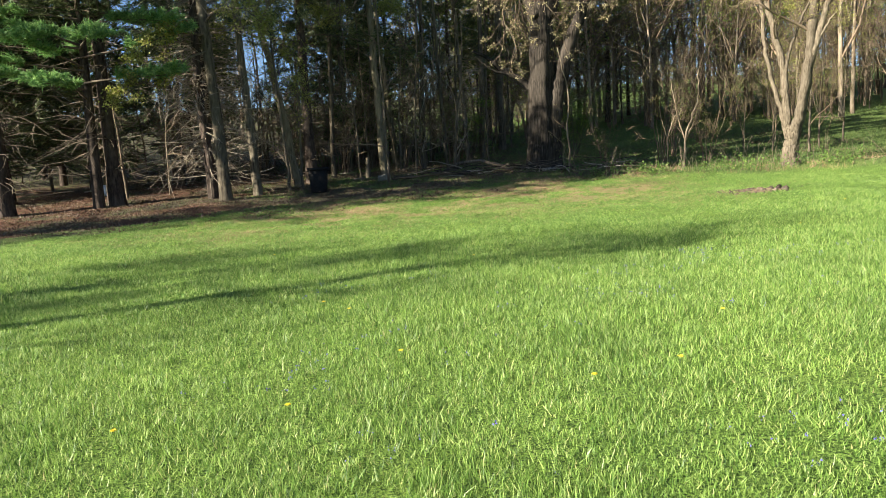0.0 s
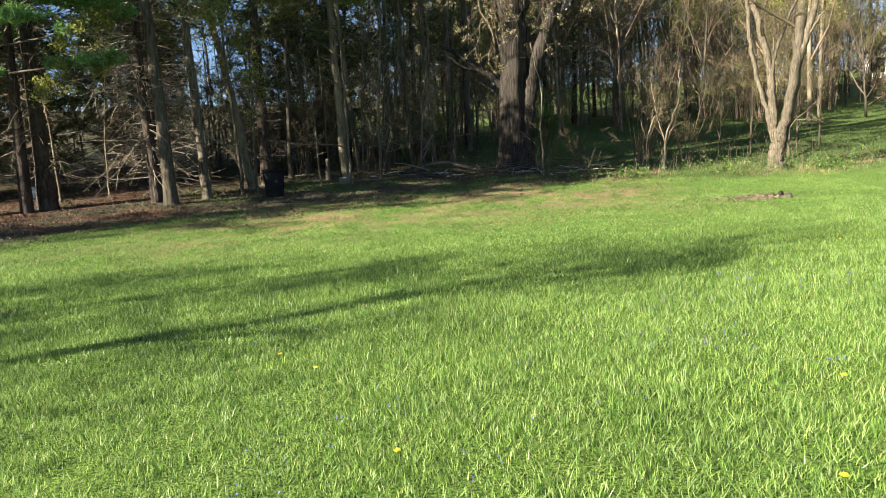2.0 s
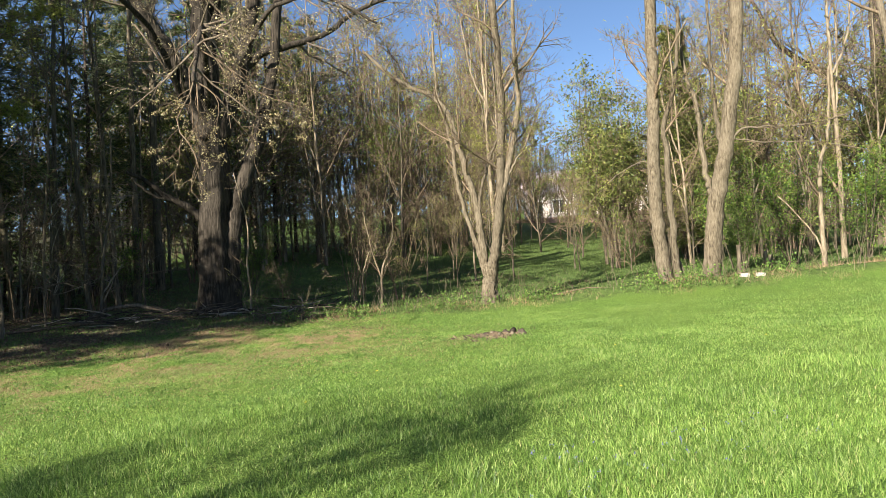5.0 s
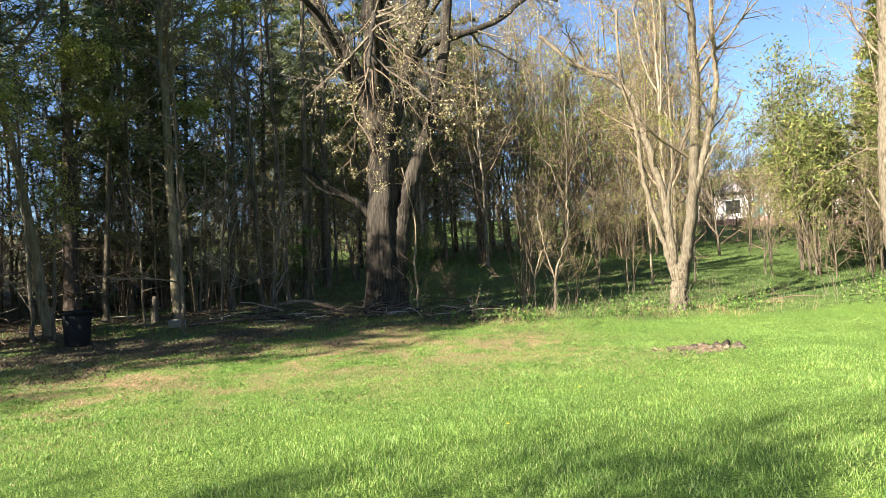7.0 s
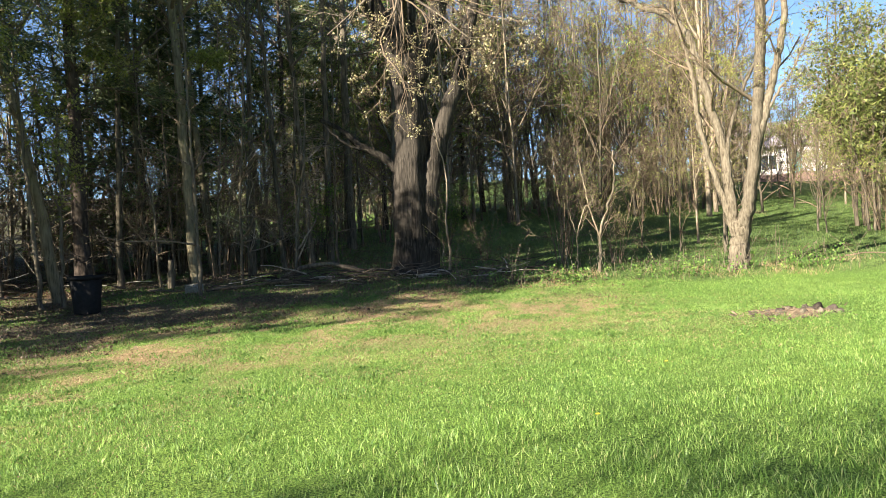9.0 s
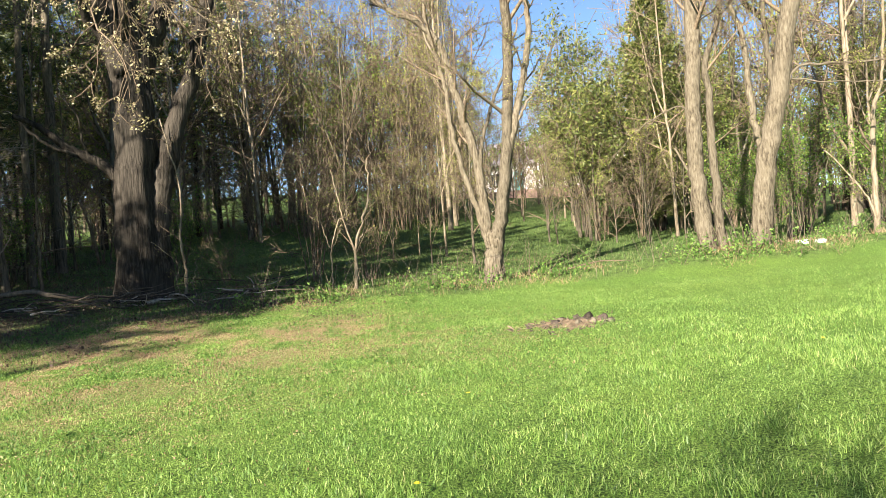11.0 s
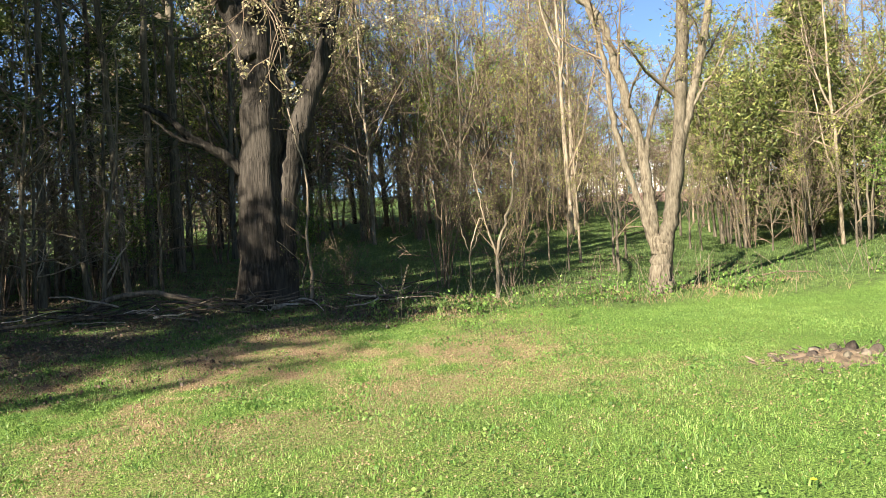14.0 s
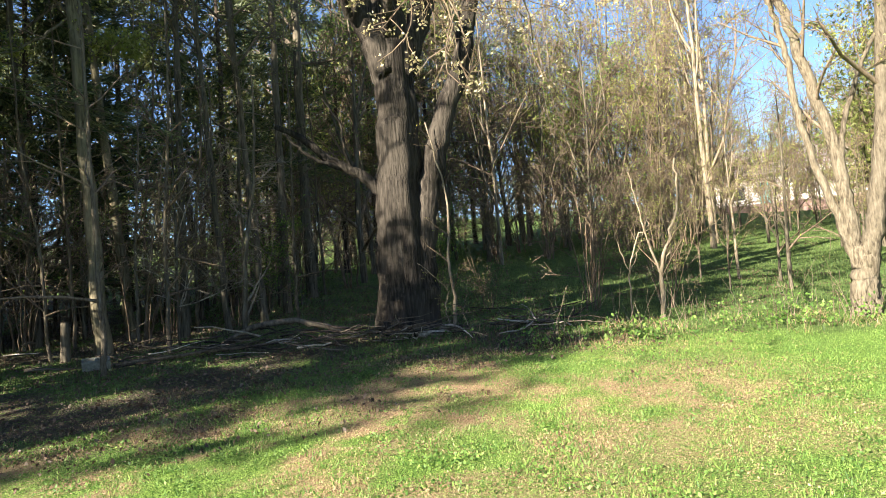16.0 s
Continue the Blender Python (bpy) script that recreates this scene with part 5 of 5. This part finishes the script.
blades("lawn_turf", x, y, 0.05 * lush(x, y) * grass_rng.uniform(0.5, 1.5, len(x)), 0.0062, GRASS, grass_rng, "short dense green turf blades", 1.3, True)
x, y = sample(grass_rng, 480000, -16, 32, -4, 25, lambda x, y: (beyond_edge(x, y) < 0.5) * (1 - 0.75 * dry_share(x, y)) * (1 - 0.85 * edge_bare(x, y)) * (0.25 + step(np.abs(x - 1), 4, 9) + step(-y, -2.5, -1.0)) * 0.8)
blades("lawn_grass", x, y, 0.06 * lush(x, y) * grass_rng.uniform(0.5, 1.4, len(x)), 0.009, GRASS, grass_rng, "short bright green lawn grass", 0.9, True)
x, y = sample(grass_rng, 160000, -8, 9, 12, 25, lambda x, y: (beyond_edge(x, y) < 1.2) * dry_share(x, y) * 0.9)
blades("dead_straw", x, y, 0.02 * grass_rng.uniform(0.3, 1.6, len(x)), 0.012, STRAW, grass_rng, "dry tan straw and thatch on thin turf", 3.0, True)
x, y = sample(grass_rng, 150000, -9, 40, 20, 50, lambda x, y: (beyond_edge(x, y) > 0.2) * np.maximum(step(x + 0.2 * (y - 28), -2, 4), 0.8 * step(x, -8, -5) * step(vnoise(x, y, 1.8, 21), 0.42, 0.62)) * (0.3 + 0.7 * vnoise(x, y, 1.2, 36)))
blades("woodland_grass", x, y, 0.1 * grass_rng.uniform(0.4, 1.4, len(x)), 0.02, WOOD_GRASS, grass_rng, "longer green grass of the shaded clearing", flat=True)


x, y = sample(grass_rng, 90000, 4, 34, 13, 30, lambda x, y: step(beyond_edge(x, y), -0.6, 0.3) * step(-beyond_edge(x, y), -4.0, -1.5) * step(vnoise(x, y, 0.8, 47), 0.3, 0.7))
blades("bank_straw", x, y, 0.14 * grass_rng.uniform(0.3, 1.5, len(x)), 0.012, STRAW, grass_rng, "dry tan grass standing along the bank", 1.2, True)


def leaf_floor(name, count, x0, x1, y0, y1, weight, size, mat, label, seed, lift=0.012):
    rg = np.random.RandomState(seed)
    x, y = sample(rg, count, x0, x1, y0, y1, weight)
    b = Build()
    b.leaves(np.stack([x, y, height(x, y) + bumps(x, y) + lift * rg.uniform(0.3, 1.6, len(x))], -1), size * (0.6 + 0.8 * vnoise(x, y, 0.4, seed)), rg)
    return tagged(part(name, b, mat), label, "ground litter", "", "stuff")


leaf_floor("shaded_leaf_litter", 210000, -16, 18, 17, 40, lambda x, y: np.maximum(step(beyond_edge(x, y), -1.2, 0.6), edge_bare(x, y)) * np.maximum(step(-x, -9, -5), 0.55 * step(y, 24, 27) * step(vnoise(x, y, 1.6, 48), 0.35, 0.6)) * (0.3 + 0.7 * vnoise(x, y, 0.8, 41)), 0.048, SHADED_LITTER, "dry brown fallen leaves, darkened for shade, over the forest floor", 310)
x, y = sample(grass_rng, 150000, -8, 11, 11, 25, lambda x, y: (beyond_edge(x, y) < 0.6) * step(y, 11, 15) * step(-x, -11, -6) * step(vnoise(x, y, 0.22, 49) * 0.6 + vnoise(x, y, 0.9, 50) * 0.4, 0.45, 0.62))
blades("weed_tufts", x, y, 0.05 * grass_rng.uniform(0.4, 1.5, len(x)), 0.014, WEED, grass_rng, "green tufts of broad weeds in thin turf", 1.0, True)
leaf_floor("clover", 240000, -8, 12, 9, 24, lambda x, y: (beyond_edge(x, y) < 0.5) * step(vnoise(x, y, 0.3, 43), 0.45, 0.8) * step(y, 12, 18) * step(-x, -11, -6) * 0.9, 0.027, WEED, "low broad-leaved lawn weeds among thin grass", 311, 0.024)
leaf_floor("lawn_thatch", 260000, -9, 9, 11, 25, lambda x, y: (beyond_edge(x, y) < 0.8) * (0.015 * step(y, 12, 17) + dry_share(x, y)) * 0.95, 0.017, STRAW, "dry tan leaf scraps lying on thin turf", 312, 0.01)

# weeds along the bank
rg = np.random.RandomState(320)
wx, wy = sample(rg, 34000, -4, 34, 14, 28, lambda x, y: step(beyond_edge(x, y), -0.3, 0.4) * step(-beyond_edge(x, y), -2.4, -1.0) * step(vnoise(x, y, 0.9, 45), 0.4, 0.85) * step(x, 2, 10) * 0.6)
b, stalks = Build(), Build()
for x, y in zip(wx, wy):
    h = rg.uniform(0.1, 0.5) * (0.5 + vnoise(x, y, 1.5, 46))
    z = at_ground(x, y, 0.02)
    q = path_of(rg, (x, y, z), (rg.normal(0, 0.25), rg.normal(0, 0.25), 1), h, 4, 0.1, 0)
    stalks.tube(q, [0.004, 0.004, 0.003, 0.002], 3)
    b.leaves(np.repeat(q[1:], 4, 0) + rg.normal(0, 0.04, (12, 3)), 0.066, rg, 0.2)
weeds = thing("bank_weeds", (0, 0, 0), "knee-high green weeds and broad leaves along the bank", "weeds", "", "stuff")
part("foliage", b, WEED, weeds)
part("stalk_layer", stalks, TWIG_TAN, weeds)
# dry stalks standing among them
b = Build()
for _ in range(300):
    x = rg.uniform(5.5, 30)
    y = np.interp(x, EDGE_X, EDGE_Y) + rg.uniform(0.2, 4.0)
    q = path_of(rg, (x, y, at_ground(x, y)), (rg.normal(0, 0.3), rg.normal(0, 0.3), 1), rg.uniform(0.4, 1.3), 4, 0.12, -0.02)
    b.tube(q, [0.007, 0.006, 0.005, 0.003], 3)
tagged(part("dry_stalks", b, BARK_PALE), "dry tan stalks and seedlings standing in the weeds", "stalks", "", "stuff")


# dandelions and violets in the lawn
def dandelion(x, y, seed):
    rg = np.random.RandomState(seed)
    root = thing("dandelion", (x, y, at_ground(x, y, 0.0)), "small yellow dandelion open in the grass", "flower", "dandelions in the lawn")
    b = Build()
    b.tube(V((0, 0, 0), (0.005, 0, 0.05), (0.01, 0.005, 0.1)), [0.003, 0.003, 0.0025], 4)
    part("stem", b, FRESH, root)
    b = Build()
    for ring, cnt, tilt in ((0.02, 16, 0.15), (0.014, 12, 0.5), (0.008, 8, 0.9)):
        for a in np.linspace(0, 6.28, cnt, endpoint=False) + rg.uniform(0, 1):
            c = np.array([0.01, 0.005, 0.1])
            d = np.array([math.cos(a), math.sin(a), tilt])
            s = np.array([-math.sin(a), math.cos(a), 0]) * 0.003
            b.add([c - s, c + s, c + d * ring + s, c + d * ring - s], [(0, 1, 2, 3)])
    part("petals", b, YELLOW, root)
    return root


first = dandelion(-1.0, 4.2, 330)
for x, y in ((1.5, 4.5), (0.9, 4.3), (-0.35, 5.2), (-1.9, 3.9), (-0.9, 6.6), (-1.2, 7.0), (2.2, 5.6), (4.0, 6.4), (3.1, 4.9), (0.4, 9.5), (5.2, 10.4), (7.2, 12.8), (8.9, 11.4), (3.8, 14.2), (10.5, 14.9), (2.2, 12.5), (-2.6, 11.0)):
    copy_thing(first, pose(x, y, at_ground(x, y, 0), 0, 0, wood_rng.uniform(0, 360)))
b = Build()
vx, vy = sample(rg, 4000, -2, 8, 2.5, 9, lambda x, y: step(vnoise(x, y, 0.5, 51), 0.62, 0.8) * 0.4)
b.leaves(np.repeat(np.stack([vx, vy, height(vx, vy) + 0.06], -1), 4, 0) + rg.normal(0, 0.008, (4 * len(vx), 3)), 0.012, rg)
tagged(part("violets", b, VIOLET), "tiny blue-violet flowers scattered in the grass", "flowers", "", "stuff")
